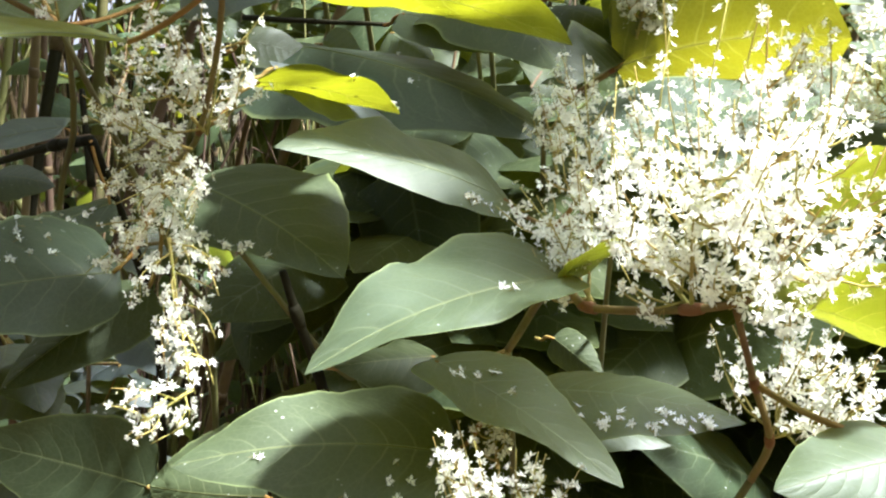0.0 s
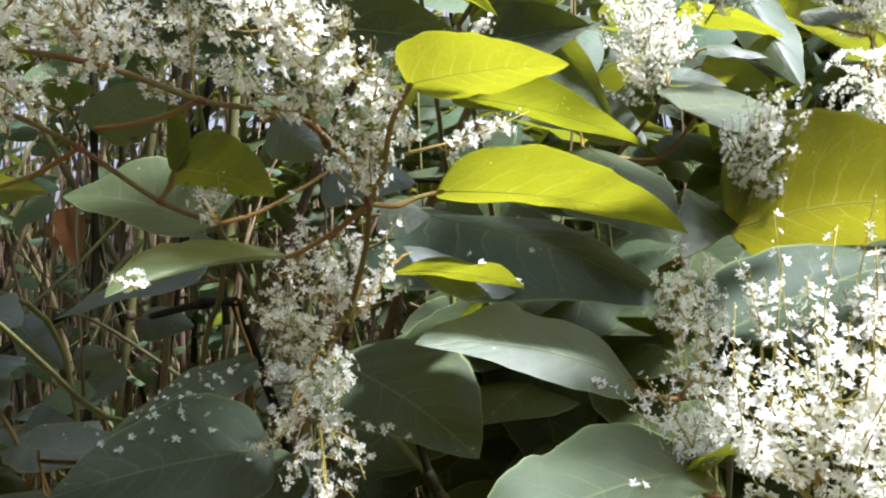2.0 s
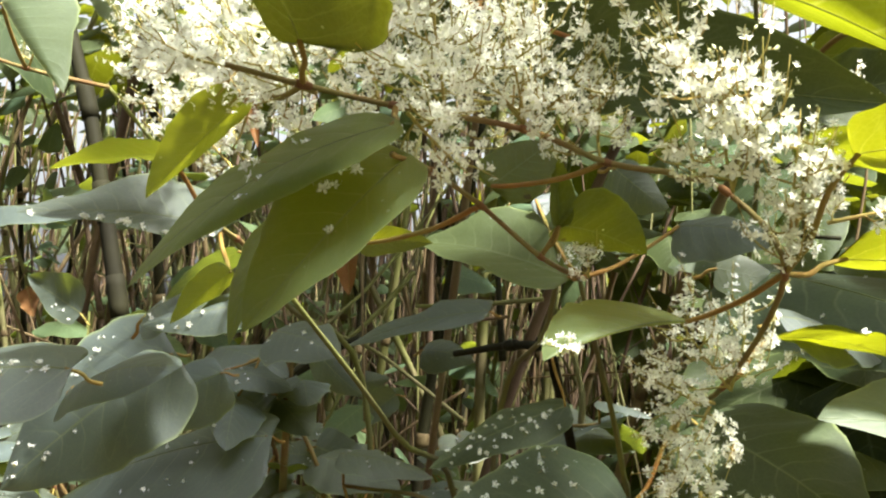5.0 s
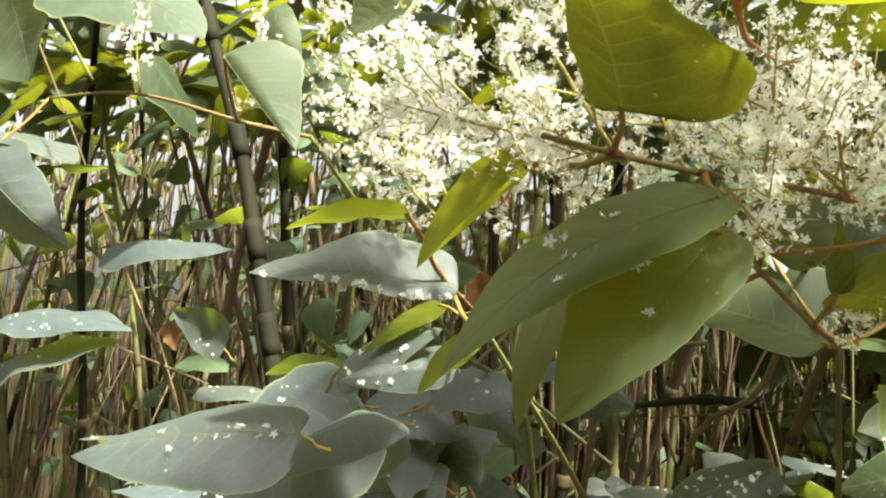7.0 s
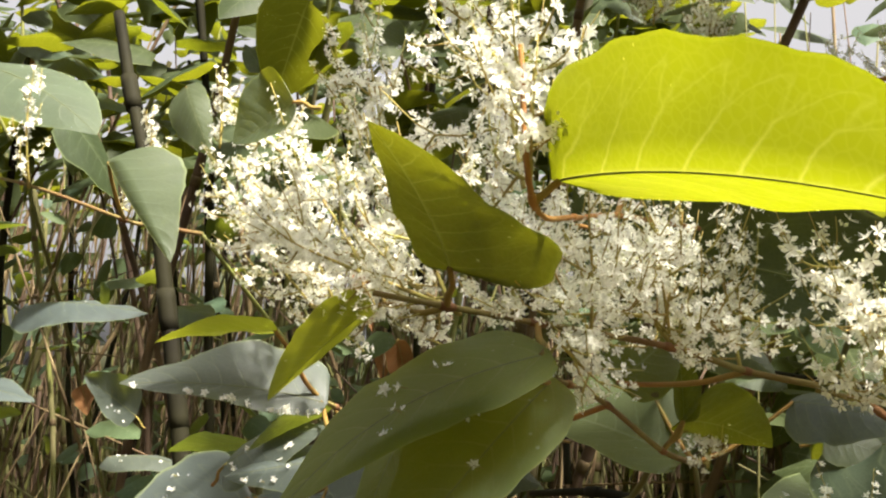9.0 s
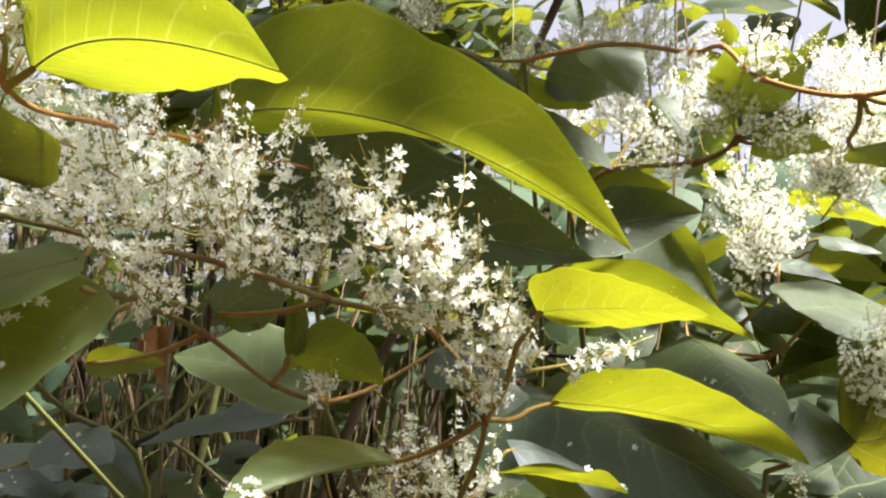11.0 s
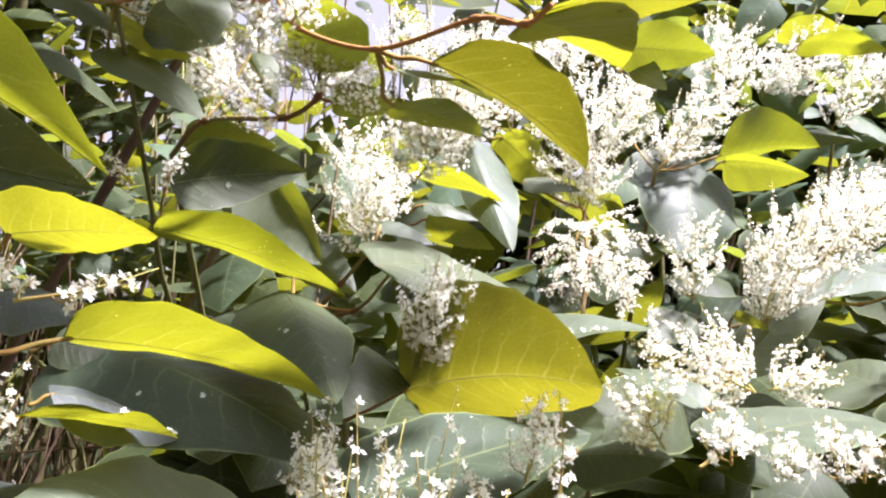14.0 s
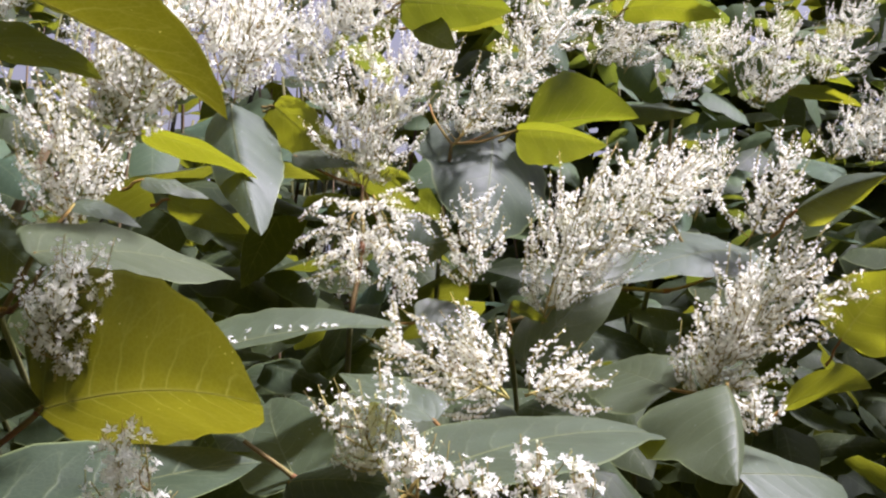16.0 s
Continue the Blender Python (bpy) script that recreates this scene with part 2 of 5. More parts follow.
def tube_data(line, radii, sides=6):
    line = [np.array(q, float) for q in line]
    verts, faces = [], []
    up = np.array((0.31, 0.22, 0.92))
    for i, q in enumerate(line):
        d = line[min(i + 1, len(line) - 1)] - line[max(i - 1, 0)]
        d = d / (np.linalg.norm(d) + 1e-9)
        a = np.cross(d, up)
        if np.linalg.norm(a) < 0.05:
            a = np.cross(d, (1.0, 0, 0))
        if np.linalg.norm(a) < 1e-6:
            a = np.array((1.0, 0, 0))
        a = a / np.linalg.norm(a)
        b = np.cross(d, a)
        for k in range(sides):
            w = 2 * math.pi * k / sides
            verts.append(tuple(q + radii[i] * (math.cos(w) * a + math.sin(w) * b)))
    for i in range(len(line) - 1):
        for k in range(sides):
            k2 = (k + 1) % sides
            faces.append((i * sides + k, i * sides + k2, (i + 1) * sides + k2, (i + 1) * sides + k))
    faces.append(tuple(range(sides))[::-1])
    faces.append(tuple((len(line) - 1) * sides + k for k in range(sides)))
    return verts, faces


def tube(name, line, r0, r1, mat, parent, sides=6, label=""):
    n = len(line) - 1
    v, f = tube_data(line, [r0 + (r1 - r0) * i / n for i in range(n + 1)], sides)
    return mesh_object(name, v, f, mat, parent, label=label)


def outline(u, taper=0.84):
    """Half width along a leaf: broad near the base, drawn out to a point; a small taper leaves the tip blunt."""
    top = 0.24 / (0.24 + taper)
    return (u ** 0.24 * (1 - u) ** taper) / (top ** 0.24 * (1 - top) ** taper) if 0 < u < 1 else 0.0


def blade_data(base, tip, e1, e2, bow, curl, nu=18, nv=4, seed=0, arc=None, roll=None, taper=0.84):
    """A heart-based, long-tipped leaf blade between base and tip; e1 and e2 mark its two edges where it is widest.
    arc bends the midrib sideways towards e1, as a share of the length; roll is (side, from, to): there the margin is folded back under."""
    r = random.Random(seed)
    B, T = np.array(base, float), np.array(tip, float)
    ax = T - B
    L = np.linalg.norm(ax)
    ax = ax / L
    M0 = B + (T - B) * 0.33
    side = np.array(e1, float) - np.array(e2, float)
    n = np.cross(ax, side)
    n /= np.linalg.norm(n) + 1e-9
    if n[2] < 0:
        n = -n
    across = np.cross(n, ax)
    if np.dot(across, side) < 0:
        across = -across
    arc = r.uniform(-0.035, 0.035) if arc is None else arc
    M0 = M0 + n * (bow * L * 0.884) + across * (arc * L * 0.884)
    s1, s2 = np.array(e1, float) - M0, np.array(e2, float) - M0
    s1, s2 = s1 - ax * np.dot(s1, ax), s2 - ax * np.dot(s2, ax)
    ph, k1, k2 = r.uniform(0, 6.3), r.uniform(0.6, 1.3), r.uniform(0.6, 1.3)
    amp, lead, cup = r.uniform(0.04, 0.12), r.uniform(-0.5, 0.5), r.uniform(0.01, 0.05)
    verts, uvs, faces = [], [], []
    for i in range(nu + 1):
        u = (i / nu) ** 1.45
        w = outline(min(u, 0.999), taper)
        rise = 4 * u * (1 - u) * (1 + lead * (u - 0.33))
        mid = B + (T - B) * u + n * (bow * L * rise) + across * (arc * L * 4 * u * (1 - u))
        for j in range(-nv, nv + 1):
            v = j / nv
            s = s1 if v >= 0 else s2
            ws = np.linalg.norm(s)
            # heart base: the lobes reach a little back past the stalk
            back = -0.055 * L * (max(0.0, 1 - u / 0.16) ** 1.5) * min(1.0, abs(v) * 1.7)
            sweep = 0.05 * L * abs(v) * (1 - u)
            jag = 1 + 0.030 * math.sin(14 * u * (k1 if v > 0 else k2) + ph + 2 * (v > 0)) * abs(v) + 0.018 * math.sin(41 * u + 2 * ph) * abs(v) ** 3
            p = mid + s * (abs(v) * w * jag) + ax * (back + sweep * 0.6)
            wave = amp * math.sin(11 * u * (k1 if v > 0 else k2) + ph) * abs(v) ** 2 + cup * math.sin(26 * u - 5 * abs(v) + ph) * abs(v) * (1 - 0.5 * abs(v))
            p = p + n * (ws * w * (curl * (v * v) - 0.10 * curl + wave))
            if roll and abs(v) == 1 and v * roll[0] > 0 and roll[1] < u < roll[2]:
                k = math.sin(math.pi * (u - roll[1]) / (roll[2] - roll[1])) ** 0.6
                p = p - s * (w * 0.16 * k) - n * (ws * w * 0.22 * k)
            verts.append(tuple(p))
            uvs.append((u, v))
    c = 2 * nv + 1
    for i in range(nu):
        for j in range(c - 1):
            faces.append((i * c + j, i * c + j + 1, (i + 1) * c + j + 1, (i + 1) * c + j))
    return verts, faces, uvs, n


leaf_count = 0


def leaf(branch, base, tip, e1, e2, stalk=None, bow=0.05, curl=-0.12, mat=None, label="", arc=None, roll=None, taper=0.84):
    """One leaf of a branch: blade, midrib and stalk."""
    global leaf_count
    leaf_count += 1
    v, f, uv, n = blade_data(base, tip, e1, e2, bow, curl, nu=24, seed=leaf_count, arc=arc, roll=roll, taper=taper)
    ob = mesh_object("leaf", v, f, mat or LEAF, branch, uv, label=label)
    c = 9
    line = [np.array(v[i * c + 4]) for i in range(len(v) // c)]
    L = np.linalg.norm(np.array(tip) - np.array(base))
    tube("midrib", line, L * 0.0030, L * 0.0010, MIDRIB, ob, 5)
    if stalk is None:
        d = np.array(base) - np.array(tip)
        d = d / np.linalg.norm(d)
        stalk = np.array(base) + d * 0.016 + np.array((0, 0.006, -0.010))
    b, s = np.array(base, float), np.array(stalk, float)
    away = np.array(base) - np.array(tip)
    away = away / np.linalg.norm(away)
    reach = np.linalg.norm(b - s)
    away = away * min(0.2 * reach, 0.006) * max(0.0, np.dot(away, (s - b) / (reach + 1e-9)))
    sag = np.array((0, 0.0, -0.05 * reach))
    tube("leaf_stalk", smooth_line([b, b * 0.75 + s * 0.25 + away + 0.7 * sag, b * 0.35 + s * 0.65 + sag, s], 12), 0.0010, 0.0013, PETIOLE, ob, 6)
    return ob


def branch(points, radius=0.0022, ground=None, label="", mat=None):
    """A leafy flowering stem: rises from the ground behind, then follows the points to its end."""
    thing = new("knotweed_branch")
    tagged(thing, label or "arching green and brown knotweed stem with leaves and white flowers", "plant", "knotweed branches")
    pts = [np.array(p, float) for p in points]
    if ground is not None:
        g, e = np.array((*ground, 0.0)), pts[-1]
        far = np.array((g[0], g[1], max(0.4, e[2] - 0.25)))
        knee = e * 0.6 + far * 0.4 + np.array((0, 0.05, -0.02))
        tail = smooth_line([e, knee, far, (far + g) / 2, g], 24)
        tube("cane", tail, radius, 0.0045, CANE if mat in (None, STEM_ORANGE) else mat, thing, 8)
    line = smooth_line(pts, 6 * (len(pts) - 1))
    tube("stem", line, radius * 0.7, radius, mat or STEM, thing, 8)
    for p in pts[1:-1]:
        i = min(range(len(line)), key=lambda k: np.linalg.norm(line[k] - p))
        d = line[min(i + 1, len(line) - 1)] - line[max(i - 1, 0)]
        d = d / np.linalg.norm(d)
        ring = [p + d * s * radius for s in (-2.2, -1.0, 0.0, 1.0, 2.2)]
        swell = 1.0 if radius < 0.005 else 0.12
        v, f = tube_data(ring, [radius * (1 + swell * k) for k in (0.0, 0.16, 0.26, 0.14, 0.0)], 8)
        mesh_object("stem_node", v, f, NODE if mat is None else mat, thing)
    return thing


def flower_template(seed, bud=False, stalked=True):
    """One small flower: five cupped tepals, stamens, and if wanted a short stalk along -z."""
    r = random.Random(seed)
    verts, faces, mats = [], [], []

    def add(vs, fs, m):
        o = len(verts)
        verts.extend(vs)
        for q in fs:
            faces.append(tuple(o + k for k in q))
            mats.append(m)
    if bud:
        prof = ((-0.0011, 0.0003), (0.0, 0.0009), (0.0012, 0.0002))
        vs = [(rr * math.cos(k * 1.2566), rr * math.sin(k * 1.2566), z) for z, rr in prof for k in range(5)]
        add(vs, [(i * 5 + k, i * 5 + (k + 1) % 5, i * 5 + 5 + (k + 1) % 5, i * 5 + 5 + k) for i in range(2) for k in range(5)], 1)
    else:
        for k in range(5):
            a = k * 1.2566 + r.uniform(-0.22, 0.22)
            ln, wd, lift = r.uniform(0.0021, 0.0028), r.uniform(0.00055, 0.0008), r.uniform(0.0, 0.8)
            ca, sb = math.cos(a), math.sin(a)

            def at(x, y, z):
                return (x * ca - y * sb, x * sb + y * ca, z)
            add([at(0.0002, 0, 0), at(ln * 0.55, wd, ln * 0.42 * lift), at(ln * 0.55, 0, ln * 0.28 * lift),
                 at(ln * 0.55, -wd, ln * 0.42 * lift), at(ln, wd * 0.25, ln * 0.6 * lift), at(ln, -wd * 0.25, ln * 0.6 * lift)],
                [(0, 1, 2), (0, 2, 3), (1, 4, 2), (2, 4, 5), (2, 5, 3)], 0)
        for k in range(6 if stalked else 4):
            a = k * (1.047 if stalked else 1.57) + r.uniform(-0.3, 0.3)
            x, y = math.cos(a), math.sin(a)
            h, q = r.uniform(0.0006, 0.0026), r.uniform(0.0016, 0.0031)
            add([(x * 0.0002 - y * 0.0002, y * 0.0002 + x * 0.0002, 0), (x * 0.0002 + y * 0.0002, y * 0.0002 - x * 0.0002, 0), (x * q, y * q, h)], [(0, 1, 2)], 0)
    w = 0.00016
    if not stalked:
        return np.array(verts), faces, mats
    add([(w, 0, 0), (-w * 0.5, w * 0.87, 0), (-w * 0.5, -w * 0.87, 0), (w, 0, -0.0032), (-w * 0.5, w * 0.87, -0.0032), (-w * 0.5, -w * 0.87, -0.0032)],
        [(0, 1, 4, 3), (1, 2, 5, 4), (2, 0, 3, 5)], 2)
    return np.array(verts), faces, mats


TEMPLATES = [flower_template(k) for k in range(5)] + [flower_template(9, True)]


def lean_template(seed, bud=False):
    """The same flower with fewer faces, for plumes farther off."""
    r = random.Random(seed)
    verts, faces = [], []
    for k in range(3 if bud else 5):
        a = k * (2.094 if bud else 1.2566) + r.uniform(-0.2, 0.2)
        ln, wd, lift = (0.0009, 0.0005, 1.4) if bud else (r.uniform(0.0022, 0.0029), r.uniform(0.0006, 0.0009), r.uniform(0.1, 0.9))
        c, d = math.cos(a), math.sin(a)
        o = len(verts)
        for x, y, z in ((0.0, 0, 0), (ln * 0.6, wd, ln * 0.45 * lift), (ln, 0, ln * 0.6 * lift), (ln * 0.6, -wd, ln * 0.45 * lift)):
            verts.append((x * c - y * d, x * d + y * c, z))
        faces.append((o, o + 1, o + 2, o + 3))
    for k in range(0 if bud else 4):
        a = k * 1.57 + r.uniform(-0.3, 0.3)
        x, y, q, o = math.cos(a), math.sin(a), r.uniform(0.0008, 0.0020), len(verts)
        verts.extend([(-y * 0.0002, x * 0.0002, 0), (y * 0.0002, -x * 0.0002, 0), (x * q, y * q, 0.0028)])
        faces.append((o, o + 1, o + 2))
    return np.array(verts), faces, [1 if bud else 0] * len(faces)


MASS = [flower_template(k, False, False) for k in range(5)] + [flower_template(9, True, False)]
LEAN = [lean_template(k) for k in range(5)] + [lean_template(9, True)]
FLOWER_MESHES = []
for vv, ff, mm in TEMPLATES:
    me = bpy.data.meshes.new("flower")
    me.from_pydata([tuple(p) for p in vv], [], ff)
    for q in (PETAL, BUD, STALK):
        me.materials.append(q)
    me.polygons.foreach_set("material_index", mm)
    me.update()
    FLOWER_MESHES.append(me)

panicle_count = 0


def panicle(parent, base, tip, radius, racemes, singles=30, density=1.7, size=1.2):
    """A flower plume: a main stalk with slender side stalks, each beset with small clustered white flowers."""
    global panicle_count
    panicle_count += 1
    r = random.Random(1000 + panicle_count)
    B, T = np.array(base, float), np.array(tip, float)
    ax = T - B
    L = np.linalg.norm(ax)
    ax /= L
    p1 = np.cross(ax, (0.3, 0.9, 0.2))
    p1 /= np.linalg.norm(p1)
    p2 = np.cross(ax, p1)
    verts, faces, spots = [], [], []

    def stalk(line, r0, r1):
        k = len(line) - 1
        v, f = tube_data(line, [r0 + (r1 - r0) * i / k for i in range(k + 1)], 4)
        o = len(verts)
        verts.extend(v)
        faces.extend(tuple(o + q for q in g) for g in f)

    def beset(line, start, taper):
        ln = sum(np.linalg.norm(line[i + 1] - line[i]) for i in range(len(line) - 1))
        n = max(2, int(ln / 0.0040 * density))
        for i in range(n):
            s = start + (1 - start) * (i + 0.6 * r.random()) / n
            x = s * (len(line) - 1)
            k = min(int(x), len(line) - 2)
            q = line[k] + (line[k + 1] - line[k]) * (x - k)
            d = line[k + 1] - line[k]
            d = d / (np.linalg.norm(d) + 1e-9)
            for _ in range(r.choice((1, 2, 2, 3)) if s < 0.8 else 1):
                out = np.array([r.gauss(0, 1) for _ in range(3)])
                out = out - d * np.dot(out, d)
                out = out / (np.linalg.norm(out) + 1e-9) + d * r.uniform(0.3, 1.1) + np.array((0, 0, 0.25))
                out /= np.linalg.norm(out)
                sz = size * 0.9 * (1.0 - taper * s) * r.uniform(0.7, 1.12)
                shut = r.random() < 0.12 + 0.45 * s ** 3
                spots.append((q + out * r.uniform(0.0026, 0.0050) * sz, out, sz * (0.65 if shut else 1.0), shut))
    bend = p1 * r.uniform(-0.06, 0.06) * L + p2 * r.uniform(-0.06, 0.06) * L
    main = smooth_line([B, (B + T) / 2 + bend, T], 10)
    stalk(main, 0.0009, 0.0002)
    beset(main, 0.35, 0.3)
    for i in range(racemes):
        s = 0.03 + 0.80 * (i + r.random() * 0.8) / racemes
        x = s * (len(main) - 1)
        k = min(int(x), len(main) - 2)
        q = main[k] + (main[k + 1] - main[k]) * (x - k)
        w = i * 2.399 + r.uniform(-0.5, 0.5)
        side = math.cos(w) * p1 + math.sin(w) * p2
        ln = radius * r.uniform(0.8, 1.45) * (1.3 - 0.75 * s)
        open_out = r.uniform(0.45, 0.85)
        e = q + side * ln * open_out + ax * ln * (1.25 - 0.75 * open_out) * r.uniform(0.75, 1.15) + np.array((0, 0, 0.14 * ln))
        line = smooth_line([q, q + side * ln * 0.42 + ax * ln * 0.22, e], 6)
        stalk(line, 0.0005, 0.0002)
        beset(line, 0.10, 0.35)
        if ln > 0.024:
            for f in (0.25, 0.5):
                h = line[int(f * 6)]
                turn = side * r.uniform(0.2, 0.7) + np.cross(ax, side) * r.choice((-1, 1)) * r.uniform(0.4, 0.8) + ax * 0.6
                sub = smooth_line([h, h + turn * ln * 0.24, h + turn * ln * 0.36 + ax * ln * 0.12], 4)
                stalk(sub, 0.0004, 0.00022)
                beset(sub, 0.25, 0.35)
    ob = mesh_object("flower_panicle", verts, faces, STALK, parent, label="loose plume of small white flowers")
    spots.sort(key=lambda q: q[0][1])
    for q, d, sz, bud in spots[:singles]:
        fl = new("flower", FLOWER_MESHES[5] if bud else r.choice(FLOWER_MESHES[:5]))
        fl.parent = ob
        m = Vector(d).to_track_quat("Z", "Y").to_matrix().to_4x4()
        fl.matrix_basis = Matrix.Translation(Vector(q)) @ m @ Matrix.Rotation(r.uniform(0, 6.3), 4, "Z") @ Matrix.Diagonal((sz, sz, sz, 1))
    V, F, M = [], [], []
    o = 0
    for q, d, sz, bud in spots[singles:]:
        kinds = LEAN if size < 1.15 else MASS
        tv, tf, tm = kinds[5] if bud else r.choice(kinds[:5])
        rot = np.array((Vector(d).to_track_quat("Z", "Y").to_matrix() @ Matrix.Rotation(r.uniform(0, 6.3), 3, "Z")))
        V.append(tv @ rot.T * sz + q)
        F.extend(tuple(o + k for k in g) for g in tf)
        M.extend(tm)
        o += len(tv)
    if V:
        rest = mesh_object("flower_mass", np.concatenate(V).tolist(), F, PETAL, ob, smooth=False, mats=[PETAL, BUD, STALK], face_mats=M)
        rest["kind"] = "stuff"
    return ob



fall = random.Random(77)


far_fallen = []


def fallen(ob, count, u0, u1, v0, v1, clump=1, far=False):
    """White flowers that have dropped onto a leaf; u runs from stalk to tip, v across."""
    vs = ob.data.vertices
    rows = len(vs) // 9 - 1
    for _ in range(count):
        u, v = fall.uniform(u0, u1) * rows, 4 + 4 * fall.uniform(v0, v1)
        i, j = min(int(u), rows - 1), min(int(v), 7)
        p = vs[i * 9 + j].co.lerp(vs[i * 9 + j + 1].co, v - j).lerp(vs[(i + 1) * 9 + j].co.lerp(vs[(i + 1) * 9 + j + 1].co, v - j), u - i)
        nrm = (vs[i * 9 + j + 1].co - vs[i * 9 + j].co).cross(vs[(i + 1) * 9 + j].co - vs[i * 9 + j].co).normalized()
        if nrm.z < 0:
            nrm = -nrm
        for k in range(clump):
            off = Vector((fall.uniform(-1, 1), fall.uniform(-1, 1), 0)) * 0.003 * (clump > 1)
            tip_to = (nrm + Vector((fall.gauss(0, 0.7), fall.gauss(0, 0.7), fall.gauss(0, 0.4)))).normalized()
            sz = fall.uniform(0.55, 1.05)
            m = Matrix.Translation(p + off + nrm * 0.0012) @ tip_to.to_track_quat("Z", "Y").to_matrix().to_4x4() @ Matrix.Diagonal((sz, sz, sz, 1))
            if far:
                far_fallen.append(m)
                continue
            fl = new("fallen_flower", fall.choice(FLOWER_MESHES[:5]))
            fl.matrix_basis = m
            tagged(fl, "fallen white flower lying on a green leaf", "flower", "fallen flowers")


def twig(points, radius, mat, label):
    ob = tube("twig", smooth_line(points, 5 * (len(points) - 1)), radius * 0.7, radius, mat, None, 6)
    return tagged(ob, label, "twig")

# ---- the knotweed: branches, leaves, flower plumes ----

b = branch([(-0.241, 0.190, 1.537), (-0.227, 0.216, 1.536), (-0.205, 0.245, 1.534), (-0.164, 0.273, 1.529), (-0.144, 0.317, 1.524), (-0.118, 0.325, 1.520)], 0.0014, None)
leaf(b, (-0.220, 0.201, 1.547), (-0.218, 0.140, 1.577), (-0.228, 0.178, 1.560), (-0.177, 0.172, 1.555), stalk=(-0.227, 0.216, 1.536), mat=LEAF_OLIVE, bow=0.02)
fallen(leaf(b, (-0.195, 0.222, 1.521), (-0.268, 0.181, 1.462), (-0.257, 0.224, 1.515), (-0.224, 0.192, 1.492), stalk=(-0.205, 0.245, 1.534), mat=LEAF_LIT, arc=0.09, roll=(-1, 0.1, 0.8)), 5, 0.1, 0.7, -0.6, 0.6, 2)
leaf(b, (-0.199, 0.330, 1.518), (-0.179, 0.360, 1.545), (-0.198, 0.340, 1.540), (-0.176, 0.340, 1.519), stalk=(-0.144, 0.317, 1.524), mat=LEAF_OLD)
leaf(b, (-0.269, 0.240, 1.539), (-0.310, 0.235, 1.501), (-0.292, 0.225, 1.529), (-0.293, 0.251, 1.521), stalk=(-0.227, 0.216, 1.536), mat=LEAF_LIT, curl=0.1)
leaf(b, (-0.319, 0.310, 1.562), (-0.303, 0.300, 1.534), (-0.307, 0.305, 1.551), (-0.312, 0.300, 1.547), mat=LEAF_DRY, curl=0.4, label="small shrivelled brown leaf")
panicle(b, (-0.164, 0.273, 1.530), (-0.164, 0.240, 1.568), 0.035, 12, 55, density=1.0, size=1.2)
panicle(b, (-0.164, 0.273, 1.530), (-0.133, 0.250, 1.543), 0.025, 8, 35, density=1.0, size=1.2)
panicle(b, (-0.187, 0.250, 1.529), (-0.174, 0.200, 1.563), 0.040, 13, 55, density=1.4, size=1.2)
panicle(b, (-0.228, 0.222, 1.536), (-0.315, 0.290, 1.673), 0.036, 18, 60, density=1.4, size=1.2)
panicle(b, (-0.227, 0.216, 1.536), (-0.385, 0.300, 1.594), 0.028, 14, 45, density=1.4, size=1.2)
panicle(b, (-0.268, 0.250, 1.539), (-0.491, 0.400, 1.691), 0.045, 16, 40, density=1.4, size=1.2)
panicle(b, (-0.212, 0.245, 1.536), (-0.239, 0.280, 1.615), 0.032, 13, 50, density=1.4, size=1.2)
panicle(b, (-0.164, 0.273, 1.530), (-0.200, 0.290, 1.578), 0.032, 14, 55, density=1.0, size=1.2)
panicle(b, (-0.146, 0.315, 1.524), (-0.169, 0.350, 1.589), 0.028, 12, 50, density=1.0, size=1.2)
panicle(b, (-0.198, 0.240, 1.530), (-0.185, 0.270, 1.512), 0.018, 9, 35, density=1.4, size=1.2)
panicle(b, (-0.224, 0.220, 1.534), (-0.402, 0.330, 1.589), 0.030, 12, 40, density=1.4, size=1.2)

b = branch([(-0.119, 0.318, 1.518), (-0.097, 0.320, 1.511), (-0.075, 0.320, 1.479), (-0.106, 0.388, 1.433), (-0.130, 0.420, 1.420)], 0.0014, (-0.05, 0.8))
leaf(b, (-0.054, 0.368, 1.489), (0.051, 0.402, 1.469), (-0.003, 0.345, 1.498), (-0.008, 0.413, 1.480), stalk=(-0.075, 0.320, 1.479), mat=LEAF_OLD, curl=0.1)
fallen(leaf(b, (-0.086, 0.408, 1.456), (-0.031, 0.470, 1.448), (-0.062, 0.397, 1.461), (-0.068, 0.459, 1.451), stalk=(-0.106, 0.388, 1.433), mat=LEAF_OLD, curl=0.1), 8, 0.5, 0.98, -0.9, 0.9)
leaf(b, (-0.049, 0.285, 1.517), (0.008, 0.262, 1.514), (-0.025, 0.260, 1.527), (-0.027, 0.294, 1.512), stalk=(-0.075, 0.320, 1.479), curl=0.1, mat=LEAF_OLD)
fallen(leaf(b, (-0.114, 0.333, 1.460), (-0.148, 0.252, 1.443), (-0.152, 0.320, 1.472), (-0.132, 0.285, 1.453), stalk=(-0.075, 0.320, 1.479), mat=LEAF_LIT, roll=(-1, 0.15, 0.85)), 5, 0.86, 0.97, -0.6, 0.6, 3)
fallen(leaf(b, (-0.124, 0.430, 1.412), (-0.044, 0.385, 1.371), (-0.068, 0.451, 1.424), (-0.087, 0.379, 1.375), stalk=(-0.130, 0.420, 1.420), mat=LEAF_SHADE_DARK), 22, 0.2, 0.8, -0.98, -0.8)
